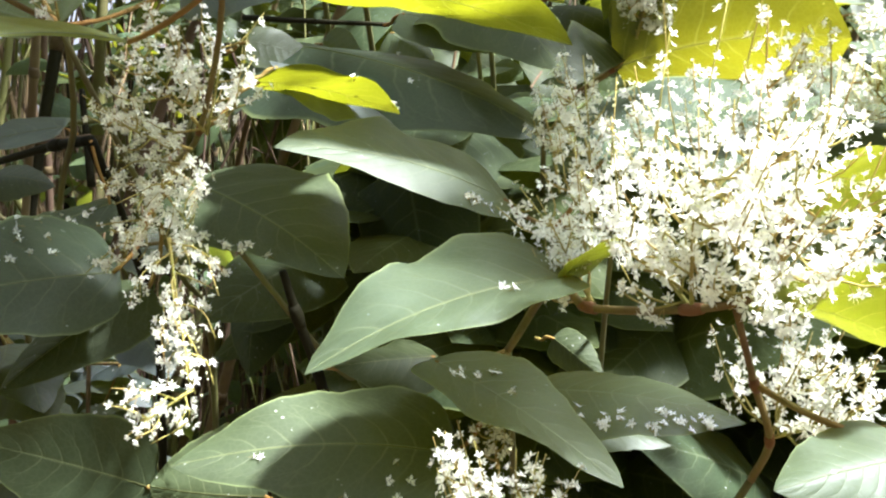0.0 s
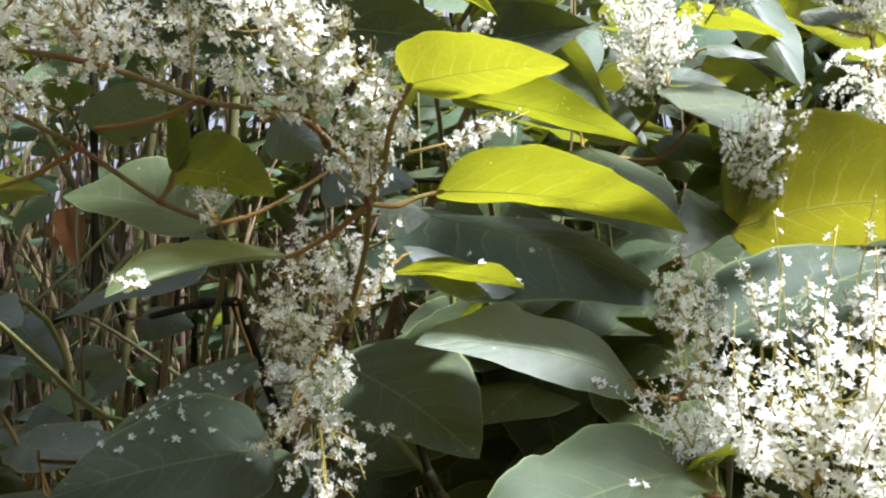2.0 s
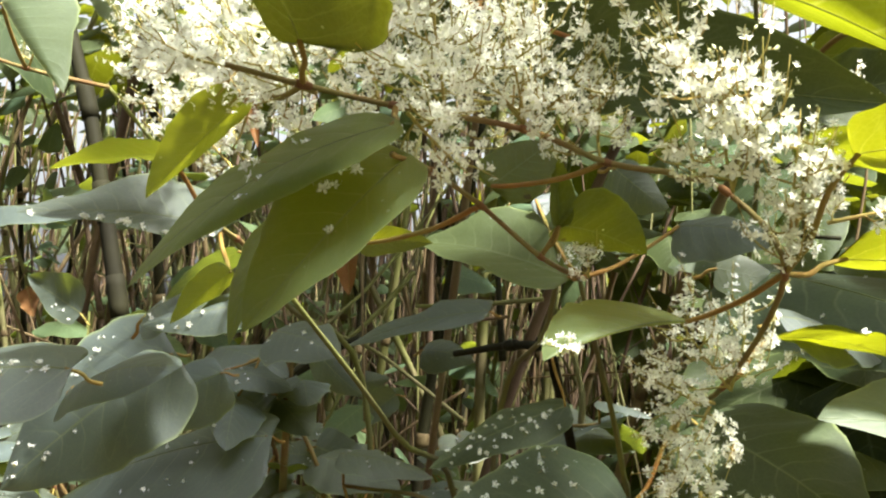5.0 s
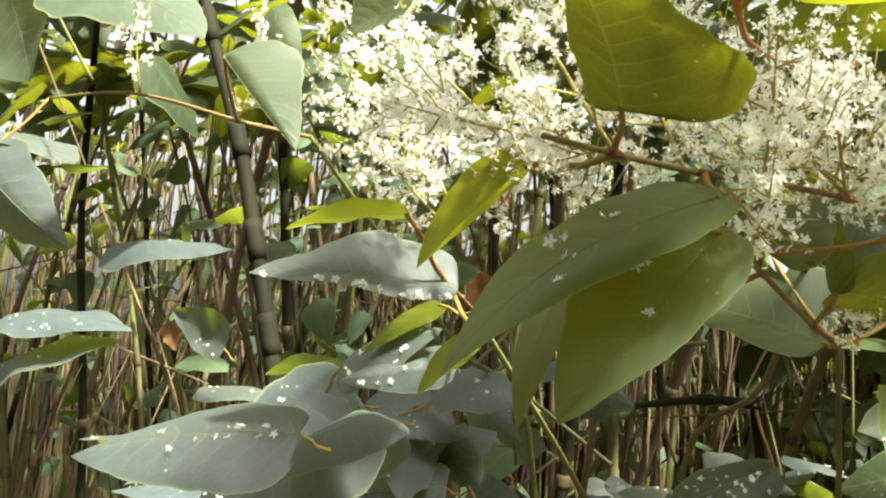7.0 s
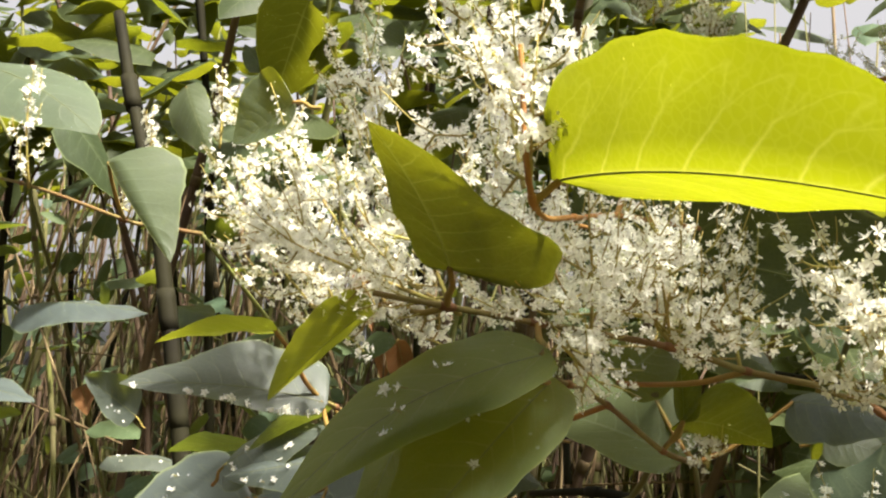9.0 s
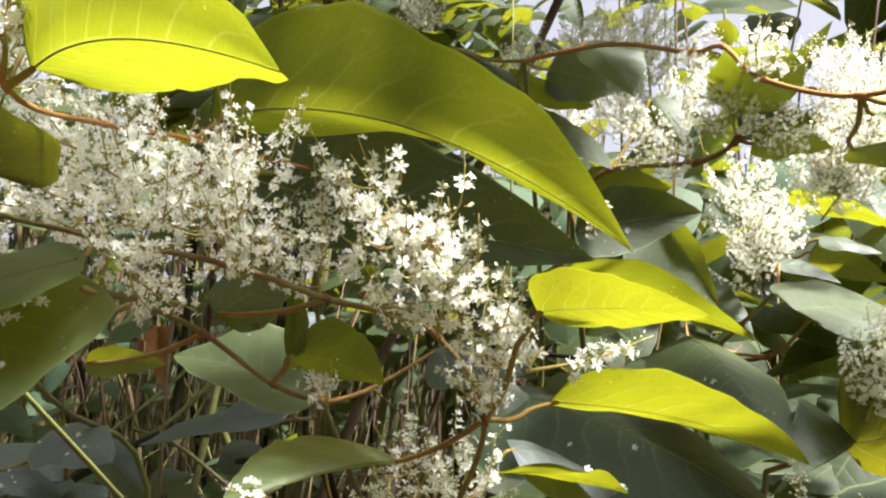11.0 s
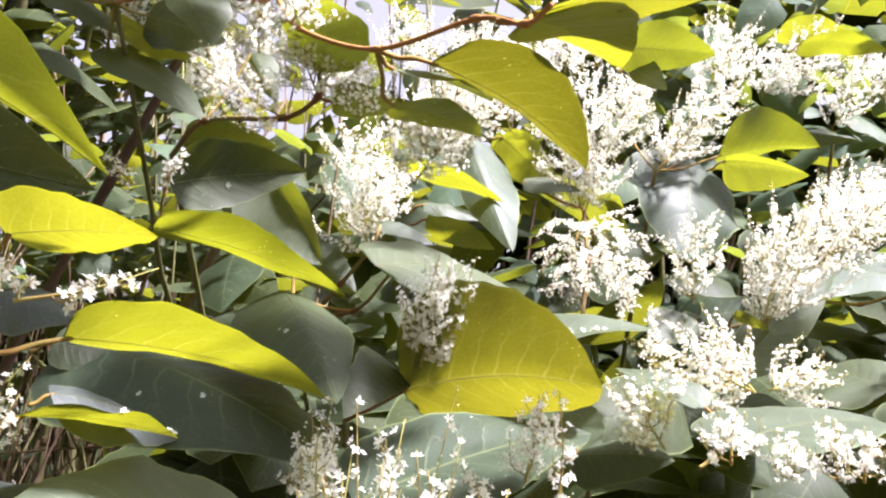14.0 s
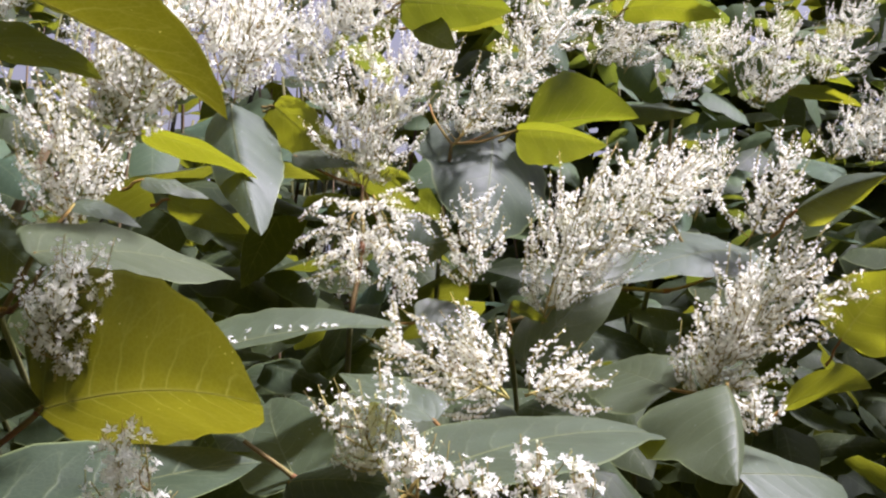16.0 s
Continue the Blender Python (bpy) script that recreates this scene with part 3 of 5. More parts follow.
fallen(leaf(b, (-0.154, 0.410, 1.371), (-0.240, 0.360, 1.355), (-0.215, 0.411, 1.397), (-0.182, 0.375, 1.345), stalk=(-0.130, 0.420, 1.420), mat=LEAF_SHADE_DARK), 20, 0.2, 0.9, 0.3, 0.95)
leaf(b, (-0.150, 0.440, 1.361), (-0.202, 0.400, 1.319), (-0.198, 0.439, 1.352), (-0.167, 0.415, 1.325), stalk=(-0.130, 0.420, 1.420), mat=LEAF_SHADE_DARK)
panicle(b, (-0.103, 0.388, 1.431), (-0.093, 0.375, 1.480), 0.022, 9, 45, density=1.1, size=1.25)
panicle(b, (-0.110, 0.390, 1.425), (-0.139, 0.360, 1.440), 0.020, 7, 40, density=1.1, size=1.25)
panicle(b, (-0.112, 0.390, 1.424), (-0.131, 0.365, 1.379), 0.028, 13, 55, density=1.1, size=1.25)
panicle(b, (-0.113, 0.370, 1.388), (-0.099, 0.360, 1.326), 0.022, 12, 50, density=1.1, size=1.25)
panicle(b, (-0.100, 0.360, 1.328), (-0.123, 0.350, 1.311), 0.016, 6, 30, density=1.1, size=1.25)
panicle(b, (-0.103, 0.385, 1.432), (-0.126, 0.360, 1.468), 0.026, 8, 45, density=1.1, size=1.25)
panicle(b, (-0.074, 0.320, 1.481), (-0.067, 0.275, 1.531), 0.022, 12, 60, density=1.1, size=1.25)
panicle(b, (-0.093, 0.310, 1.509), (-0.112, 0.250, 1.565), 0.030, 14, 75, density=0.72, size=1.7)
panicle(b, (-0.093, 0.310, 1.511), (-0.083, 0.260, 1.554), 0.022, 8, 50, density=0.72, size=1.7)
panicle(b, (-0.075, 0.320, 1.482), (-0.061, 0.275, 1.531), 0.016, 9, 50, density=0.72, size=1.7)
panicle(b, (-0.060, 0.320, 1.498), (-0.013, 0.340, 1.516), 0.007, 5, 30, density=0.72, size=1.7)

b = branch([(-0.201, 0.235, 1.514), (-0.201, 0.270, 1.514), (-0.200, 0.320, 1.508), (-0.187, 0.366, 1.490), (-0.183, 0.420, 1.484)], 0.0014, (-0.25, 0.85))
fallen(leaf(b, (-0.198, 0.240, 1.513), (-0.239, 0.205, 1.449), (-0.253, 0.215, 1.489), (-0.184, 0.225, 1.501), stalk=(-0.201, 0.235, 1.514), mat=LEAF_LIT), 4, 0.3, 0.6, -0.1, 0.5, 3)
leaf(b, (-0.261, 0.262, 1.497), (-0.266, 0.235, 1.444), (-0.256, 0.245, 1.472), (-0.274, 0.245, 1.474), stalk=(-0.201, 0.270, 1.514), mat=LEAF_LIT)
leaf(b, (-0.177, 0.362, 1.504), (-0.144, 0.400, 1.494), (-0.156, 0.361, 1.520), (-0.168, 0.389, 1.494), stalk=(-0.187, 0.366, 1.490), mat=LEAF_OLD, curl=0.1)
leaf(b, (-0.177, 0.362, 1.504), (-0.181, 0.360, 1.541), (-0.183, 0.361, 1.528), (-0.170, 0.361, 1.525), stalk=(-0.187, 0.366, 1.490), mat=LEAF_OLD)
leaf(b, (-0.192, 0.430, 1.485), (-0.291, 0.450, 1.507), (-0.244, 0.467, 1.541), (-0.236, 0.407, 1.489), stalk=(-0.183, 0.420, 1.484), mat=LEAF_OLD)
leaf(b, (-0.221, 0.460, 1.532), (-0.188, 0.460, 1.503), (-0.201, 0.467, 1.531), (-0.210, 0.453, 1.517), stalk=(-0.183, 0.420, 1.484), mat=LEAF_SKY_TINT)
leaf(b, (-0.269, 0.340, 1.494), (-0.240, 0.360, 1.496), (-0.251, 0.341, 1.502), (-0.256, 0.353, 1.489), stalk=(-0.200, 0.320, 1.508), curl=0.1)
leaf(b, (-0.143, 0.480, 1.518), (-0.087, 0.460, 1.506), (-0.116, 0.485, 1.525), (-0.116, 0.461, 1.494), stalk=(-0.183, 0.420, 1.484), mat=LEAF_SKY_TINT)
leaf(b, (-0.189, 0.520, 1.560), (-0.156, 0.520, 1.534), (-0.168, 0.520, 1.557), (-0.181, 0.520, 1.526), mat=LEAF_SKY_TINT)
leaf(b, (-0.086, 0.440, 1.467), (-0.039, 0.500, 1.447), (-0.061, 0.489, 1.464), (-0.067, 0.431, 1.450), mat=LEAF_SKY_TINT)
panicle(b, (-0.173, 0.400, 1.483), (-0.168, 0.380, 1.501), 0.014, 6, 25, density=1.1, size=1.25)

b = branch([(-0.179, 0.150, 1.598), (-0.176, 0.157, 1.557), (-0.182, 0.210, 1.564), (-0.183, 0.263, 1.576), (-0.167, 0.340, 1.586)], 0.0011, (-0.35, 0.75), mat=STEM_ORANGE)
leaf(b, (-0.170, 0.160, 1.563), (-0.061, 0.088, 1.529), (-0.131, 0.115, 1.585), (-0.130, 0.165, 1.560), stalk=(-0.176, 0.157, 1.557), mat=LEAF_OLD, arc=0.05, bow=0.01, taper=0.66)
leaf(b, (-0.189, 0.295, 1.596), (-0.018, 0.286, 1.539), (-0.100, 0.262, 1.624), (-0.135, 0.315, 1.599), stalk=(-0.183, 0.263, 1.576), arc=0.12, bow=0.02, mat=LEAF_OLD, taper=0.75)
leaf(b, (-0.222, 0.335, 1.588), (-0.036, 0.325, 1.543), (-0.139, 0.332, 1.612), (-0.141, 0.338, 1.545), stalk=(-0.167, 0.340, 1.586), mat=LEAF_SHADE_DARK)
panicle(b, (-0.177, 0.157, 1.559), (-0.173, 0.150, 1.610), 0.022, 10, 45, density=1.4, size=1.2)
panicle(b, (-0.182, 0.165, 1.563), (-0.276, 0.270, 1.686), 0.034, 15, 50, density=1.4, size=1.2)

b = branch([(0.130, 0.250, 1.594), (0.124, 0.277, 1.599), (0.108, 0.310, 1.615), (0.067, 0.355, 1.619), (0.030, 0.374, 1.635), (0.013, 0.400, 1.662), (-0.003, 0.434, 1.674), (-0.047, 0.470, 1.696), (-0.107, 0.520, 1.709)], 0.0014, (-0.15, 0.9), mat=STEM_ORANGE)
leaf(b, (0.094, 0.360, 1.615), (0.173, 0.440, 1.594), (0.130, 0.350, 1.623), (0.121, 0.422, 1.620), stalk=(0.067, 0.355, 1.619), curl=0.1, mat=LEAF_OLIVE_SHADE)
leaf(b, (0.074, 0.370, 1.616), (0.124, 0.460, 1.635), (0.089, 0.352, 1.609), (0.097, 0.448, 1.637), stalk=(0.067, 0.355, 1.619), curl=0.1)
leaf(b, (0.127, 0.300, 1.610), (0.179, 0.380, 1.626), (0.162, 0.296, 1.616), (0.132, 0.356, 1.630), stalk=(0.115, 0.295, 1.608), curl=0.1, mat=LEAF_OLD)
leaf(b, (0.131, 0.290, 1.610), (0.286, 0.380, 1.674), (0.183, 0.261, 1.616), (0.218, 0.379, 1.651), stalk=(0.124, 0.277, 1.599), curl=0.1, mat=LEAF_OLD)
leaf(b, (-0.124, 0.560, 1.694), (-0.050, 0.530, 1.639), (-0.081, 0.572, 1.689), (-0.089, 0.528, 1.655), stalk=(-0.107, 0.520, 1.709))
leaf(b, (-0.123, 0.570, 1.718), (-0.065, 0.550, 1.688), (-0.084, 0.543, 1.699), (-0.104, 0.583, 1.699), stalk=(-0.107, 0.520, 1.709), curl=0.1)
leaf(b, (-0.167, 0.560, 1.738), (-0.110, 0.540, 1.696), (-0.137, 0.570, 1.731), (-0.136, 0.536, 1.700), stalk=(-0.107, 0.520, 1.709))
leaf(b, (-0.065, 0.500, 1.711), (-0.033, 0.470, 1.664), (-0.031, 0.500, 1.704), (-0.055, 0.480, 1.680), stalk=(-0.074, 0.493, 1.702))
leaf(b, (-0.095, 0.550, 1.714), (-0.044, 0.550, 1.699), (-0.068, 0.550, 1.723), (-0.073, 0.550, 1.687), stalk=(-0.107, 0.520, 1.709), curl=0.1)
leaf(b, (0.073, 0.420, 1.616), (0.119, 0.460, 1.615), (0.104, 0.418, 1.617), (0.091, 0.448, 1.613), stalk=(0.067, 0.355, 1.619), curl=0.1)
panicle(b, (-0.003, 0.434, 1.674), (0.005, 0.420, 1.658), 0.016, 7, 20, density=1.7, size=0.98)
panicle(b, (0.021, 0.380, 1.640), (0.040, 0.370, 1.648), 0.018, 9, 30, density=1.7, size=0.98)
panicle(b, (0.148, 0.620, 1.670), (0.128, 0.600, 1.719), 0.034, 16, 30, density=1.7, size=0.98)
panicle(b, (0.153, 0.660, 1.695), (0.170, 0.640, 1.737), 0.034, 15, 25, density=1.7, size=0.98)
panicle(b, (-0.071, 0.620, 1.712), (-0.084, 0.600, 1.776), 0.035, 16, 20, density=1.7, size=0.98)
panicle(b, (-0.133, 0.620, 1.715), (-0.125, 0.620, 1.780), 0.026, 14, 15, density=1.7, size=0.98)
panicle(b, (-0.226, 0.660, 1.791), (-0.219, 0.660, 1.841), 0.024, 14, 15, density=1.7, size=0.98)
panicle(b, (-0.077, 0.660, 1.760), (-0.068, 0.660, 1.808), 0.026, 14, 15, density=1.7, size=0.98)
panicle(b, (-0.038, 0.600, 1.680), (-0.032, 0.600, 1.718), 0.022, 14, 15, density=1.7, size=0.98)
panicle(b, (-0.253, 0.600, 1.796), (-0.246, 0.600, 1.841), 0.026, 14, 15, density=1.7, size=0.98)
panicle(b, (-0.032, 0.600, 1.711), (-0.038, 0.580, 1.770), 0.035, 16, 20, density=1.7, size=0.98)

b = branch([(0.024, 0.500, 1.662), (0.023, 0.508, 1.650), (0.000, 0.530, 1.643), (-0.053, 0.550, 1.645), (-0.086, 0.600, 1.635)], 0.0020, (-0.1, 0.95))
leaf(b, (0.025, 0.500, 1.663), (0.035, 0.400, 1.663), (0.006, 0.477, 1.680), (0.058, 0.457, 1.672), stalk=(0.024, 0.500, 1.662))
leaf(b, (0.033, 0.510, 1.648), (0.076, 0.520, 1.648), (0.051, 0.501, 1.657), (0.052, 0.525, 1.642), stalk=(0.023, 0.508, 1.650), curl=0.1)
fallen(leaf(b, (-0.076, 0.580, 1.611), (0.003, 0.630, 1.636), (-0.038, 0.591, 1.649), (-0.047, 0.603, 1.601), stalk=(-0.086, 0.600, 1.635), mat=LEAF_SHADE_DARK), 3, 0.2, 0.8, -0.6, 0.6)
leaf(b, (-0.077, 0.600, 1.646), (-0.018, 0.620, 1.651), (-0.050, 0.595, 1.661), (-0.052, 0.619, 1.632), stalk=(-0.086, 0.600, 1.635), curl=0.1)
leaf(b, (-0.084, 0.580, 1.580), (0.038, 0.620, 1.546), (-0.029, 0.563, 1.581), (-0.036, 0.623, 1.566), stalk=(-0.086, 0.600, 1.635), curl=0.1, mat=LEAF_OLD)
leaf(b, (-0.030, 0.560, 1.695), (-0.007, 0.540, 1.656), (-0.007, 0.553, 1.682), (-0.024, 0.553, 1.673), stalk=(-0.053, 0.550, 1.645))
panicle(b, (0.047, 0.700, 1.586), (0.018, 0.680, 1.702), 0.040, 21, 40, density=1.7, size=0.98)
panicle(b, (0.042, 0.700, 1.604), (0.061, 0.680, 1.663), 0.035, 15, 30, density=1.7, size=0.98)
panicle(b, (0.000, 0.530, 1.643), (-0.050, 0.500, 1.664), 0.022, 13, 35, density=1.7, size=0.98)
panicle(b, (0.023, 0.508, 1.651), (0.008, 0.470, 1.677), 0.026, 13, 35, density=1.7, size=0.98)
panicle(b, (0.025, 0.500, 1.655), (0.069, 0.500, 1.649), 0.020, 12, 30, density=1.7, size=0.98)
panicle(b, (0.091, 0.620, 1.644), (0.115, 0.600, 1.714), 0.036, 19, 40, density=1.7, size=0.98)
panicle(b, (0.091, 0.620, 1.644), (0.077, 0.600, 1.682), 0.030, 13, 25, density=1.7, size=0.98)
panicle(b, (-0.077, 0.500, 1.589), (-0.093, 0.490, 1.603), 0.008, 6, 15, density=1.7, size=0.98)
panicle(b, (-0.060, 0.500, 1.589), (-0.048, 0.490, 1.604), 0.008, 6, 15, density=1.7, size=0.98)

b = branch([(0.097, 0.500, 1.521), (0.092, 0.530, 1.498), (0.082, 0.541, 1.481), (0.044, 0.600, 1.462)], 0.0018, (0.05, 0.9))
leaf(b, (0.084, 0.535, 1.481), (0.189, 0.474, 1.484), (0.123, 0.490, 1.539), (0.146, 0.540, 1.464), stalk=(0.082, 0.541, 1.481), curl=0.1, mat=LEAF_OLIVE, taper=0.55, arc=0.04)
leaf(b, (0.085, 0.530, 1.483), (0.052, 0.490, 1.462), (0.065, 0.527, 1.510), (0.076, 0.507, 1.475), stalk=(0.082, 0.541, 1.481), mat=LEAF_SHADE_DARK)
panicle(b, (0.092, 0.525, 1.494), (0.107, 0.495, 1.553), 0.024, 22, 60, density=1.7, size=1.14)
panicle(b, (0.156, 0.420, 1.412), (0.156, 0.400, 1.478), 0.008, 7, 60, density=1.1, size=1.5)
panicle(b, (0.125, 0.400, 1.410), (0.117, 0.390, 1.442), 0.010, 6, 40, density=1.1, size=1.5)
panicle(b, (0.058, 0.400, 1.408), (0.050, 0.440, 1.471), 0.009, 9, 60, density=1.1, size=1.5)
panicle(b, (0.046, 0.400, 1.407), (0.037, 0.420, 1.453), 0.009, 6, 40, density=1.1, size=1.5)
panicle(b, (0.080, 0.400, 1.409), (0.074, 0.420, 1.457), 0.010, 7, 40, density=1.1, size=1.5)

b = branch([(0.069, 0.575, 1.556), (0.045, 0.600, 1.534), (-0.003, 0.660, 1.535)], 0.0016, (0.02, 0.92))
fallen(leaf(b, (-0.003, 0.600, 1.544), (0.049, 0.470, 1.469), (-0.035, 0.567, 1.522), (0.054, 0.547, 1.511), stalk=(0.045, 0.600, 1.534), mat=LEAF_SHADE_DARK), 2, 0.5, 0.6, 0, 0.4)
fallen(leaf(b, (0.152, 0.600, 1.515), (0.260, 0.639, 1.535), (0.179, 0.640, 1.548), (0.190, 0.586, 1.524)), 16, 0.15, 0.7, -0.3, 0.2)
leaf(b, (0.062, 0.575, 1.561), (0.155, 0.660, 1.563), (0.102, 0.656, 1.594), (0.089, 0.550, 1.549), stalk=(0.069, 0.575, 1.556))
leaf(b, (-0.027, 0.660, 1.637), (0.015, 0.660, 1.574), (-0.053, 0.660, 1.605), (0.009, 0.660, 1.608))
leaf(b, (-0.013, 0.700, 1.602), (0.040, 0.680, 1.557), (0.023, 0.693, 1.598), (-0.005, 0.693, 1.565), stalk=(-0.003, 0.660, 1.535))
leaf(b, (-0.097, 0.600, 1.507), (-0.068, 0.600, 1.492), (-0.083, 0.600, 1.517), (-0.083, 0.600, 1.481))
fallen(leaf(b, (-0.042, 0.580, 1.521), (0.049, 0.550, 1.486), (0.007, 0.598, 1.530), (0.013, 0.542, 1.485)), 3, 0.6, 0.8, -0.2, 0.5, 2)
leaf(b, (-0.059, 0.640, 1.521), (-0.027, 0.620, 1.498), (-0.041, 0.645, 1.522), (-0.045, 0.621, 1.491), stalk=(-0.003, 0.660, 1.535))

b = branch([(0.102, 0.280, 1.373), (0.082, 0.291, 1.368), (0.053, 0.328, 1.365), (0.042, 0.340, 1.373), (0.024, 0.420, 1.337)], 0.0018, (0.03, 0.75))
fallen(leaf(b, (0.045, 0.330, 1.375), (-0.038, 0.285, 1.347), (0.004, 0.348, 1.393), (0.003, 0.282, 1.360), stalk=(0.042, 0.340, 1.373)), 1, 0.35, 0.4, -0.2, 0, 2)
leaf(b, (0.045, 0.332, 1.375), (0.063, 0.300, 1.391), (0.051, 0.311, 1.385), (0.057, 0.331, 1.379), stalk=(0.042, 0.340, 1.373), curl=0.1)
fallen(leaf(b, (0.004, 0.360, 1.304), (-0.098, 0.330, 1.305), (-0.036, 0.380, 1.331), (-0.034, 0.320, 1.292), stalk=(0.024, 0.420, 1.337), mat=LEAF_SHADE_DARK), 7, 0.2, 0.8, -0.8, -0.1)
fallen(leaf(b, (-0.005, 0.380, 1.337), (0.066, 0.330, 1.301), (0.027, 0.392, 1.341), (0.015, 0.335, 1.325), stalk=(0.024, 0.420, 1.337)), 8, 0.2, 0.8, -0.4, 0.4)
leaf(b, (0.103, 0.285, 1.372), (0.159, 0.300, 1.350), (0.120, 0.270, 1.386), (0.132, 0.310, 1.357), stalk=(0.102, 0.280, 1.373), curl=0.1)
leaf(b, (0.112, 0.280, 1.406), (0.158, 0.300, 1.403), (0.127, 0.269, 1.417), (0.140, 0.305, 1.393), stalk=(0.102, 0.280, 1.373), curl=0.1)
panicle(b, (0.082, 0.291, 1.368), (0.084, 0.260, 1.417), 0.040, 10, 70, density=1.1, size=1.3)
panicle(b, (0.092, 0.285, 1.369), (0.108, 0.270, 1.437), 0.045, 12, 80, density=1.1, size=1.3)
panicle(b, (0.092, 0.285, 1.369), (0.112, 0.250, 1.405), 0.038, 9, 60, density=1.1, size=1.3)
panicle(b, (0.053, 0.328, 1.366), (0.046, 0.390, 1.463), 0.026, 11, 70, density=1.1, size=1.3)
panicle(b, (0.055, 0.335, 1.366), (0.029, 0.360, 1.408), 0.018, 6, 40, density=1.1, size=1.3)
panicle(b, (0.082, 0.291, 1.368), (0.068, 0.310, 1.394), 0.020, 6, 40, density=1.1, size=1.3)

b = branch([(0.095, 0.290, 1.369), (0.107, 0.315, 1.341), (0.118, 0.338, 1.317), (0.117, 0.360, 1.297)], 0.0016, (0.12, 0.7))
fallen(leaf(b, (0.039, 0.420, 1.319), (0.124, 0.400, 1.310), (0.079, 0.437, 1.327), (0.071, 0.389, 1.305)), 45, 0.1, 0.9, -0.95, -0.35)
leaf(b, (0.152, 0.290, 1.325), (0.102, 0.270, 1.318), (0.125, 0.300, 1.332), (0.125, 0.266, 1.308), stalk=(0.107, 0.315, 1.341))
leaf(b, (0.151, 0.400, 1.388), (0.179, 0.380, 1.384), (0.169, 0.399, 1.392), (0.165, 0.387, 1.377))
leaf(b, (0.060, 0.460, 1.293), (0.103, 0.460, 1.286), (0.083, 0.471, 1.293), (0.080, 0.449, 1.285))
panicle(b, (0.118, 0.338, 1.318), (0.130, 0.330, 1.357), 0.026, 9, 45, density=1.1, size=1.3)
panicle(b, (0.118, 0.338, 1.318), (0.152, 0.320, 1.339), 0.026, 9, 45, density=1.1, size=1.3)

b = branch([(0.027, 0.410, 1.399), (0.045, 0.440, 1.392), (0.078, 0.500, 1.392)], 0.0014, (0.1, 0.85))
fallen(leaf(b, (0.022, 0.405, 1.404), (-0.065, 0.353, 1.423), (-0.041, 0.413, 1.446), (-0.022, 0.363, 1.409), stalk=(0.027, 0.410, 1.399)), 10, 0.0, 0.35, -0.95, -0.6)
leaf(b, (0.068, 0.430, 1.424), (0.188, 0.500, 1.460), (0.113, 0.494, 1.476), (0.135, 0.412, 1.434), stalk=(0.045, 0.440, 1.392), mat=LEAF_SHADE_DARK)

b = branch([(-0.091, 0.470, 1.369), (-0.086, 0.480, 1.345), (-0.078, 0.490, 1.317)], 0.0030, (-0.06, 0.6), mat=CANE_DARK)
fallen(leaf(b, (-0.120, 0.570, 1.502), (0.045, 0.500, 1.439), (0.010, 0.601, 1.490), (-0.072, 0.493, 1.444), mat=LEAF_SHADE_DARK), 3, 0.4, 0.8, -0.6, 0.6)
leaf(b, (-0.127, 0.380, 1.283), (-0.194, 0.360, 1.306), (-0.158, 0.373, 1.320), (-0.168, 0.373, 1.267), mat=LEAF_SHADE_DARK)
leaf(b, (-0.082, 0.400, 1.274), (-0.118, 0.360, 1.289), (-0.112, 0.387, 1.312), (-0.113, 0.387, 1.257), mat=LEAF_SHADE_DARK)
leaf(b, (-0.016, 0.500, 1.322), (-0.067, 0.480, 1.319), (-0.041, 0.509, 1.330), (-0.037, 0.477, 1.305), stalk=(-0.078, 0.490, 1.317), mat=LEAF_SHADE_DARK)
leaf(b, (-0.131, 0.550, 1.500), (-0.093, 0.560, 1.489), (-0.113, 0.558, 1.509), (-0.110, 0.548, 1.481))
leaf(b, (0.051, 0.600, 1.320), (0.081, 0.580, 1.298), (0.072, 0.593, 1.321), (0.058, 0.593, 1.299), mat=LEAF_SHADE_DARK)
panicle(b, (0.017, 0.300, 1.290), (0.007, 0.300, 1.320), 0.020, 7, 40, density=1.1, size=1.25)
panicle(b, (0.026, 0.300, 1.291), (0.038, 0.300, 1.313), 0.018, 6, 35, density=1.1, size=1.25)
panicle(b, (0.021, 0.360, 1.299), (0.016, 0.360, 1.319), 0.010, 5, 20, density=1.1, size=1.25)

b = branch([(-0.369, 0.700, 1.439), (-0.304, 0.660, 1.448), (-0.260, 0.620, 1.448)], 0.0040, (-0.3, 0.85), mat=CANE_DARK)
leaf(b, (-0.167, 0.720, 1.355), (-0.175, 0.700, 1.275), (-0.201, 0.713, 1.294), (-0.139, 0.713, 1.303), mat=LEAF_SHADE_DARK)
fallen(leaf(b, (-0.510, 0.500, 1.432), (-0.622, 0.460, 1.330), (-0.616, 0.487, 1.423), (-0.511, 0.487, 1.364), mat=LEAF_SKY_TINT), 14, 0.3, 1.0, -0.2, 0.95, 2, True)
leaf(b, (-0.419, 0.900, 1.484), (-0.590, 0.900, 1.439), (-0.527, 0.930, 1.486), (-0.491, 0.870, 1.457), mat=LEAF_SKY_TINT)
fallen(leaf(b, (-0.247, 0.620, 1.405), (-0.336, 0.580, 1.357), (-0.307, 0.627, 1.397), (-0.282, 0.587, 1.369), stalk=(-0.260, 0.620, 1.448), mat=LEAF_SHADE_DARK), 40, 0.2, 0.9, -0.8, 0.8, 1, True)
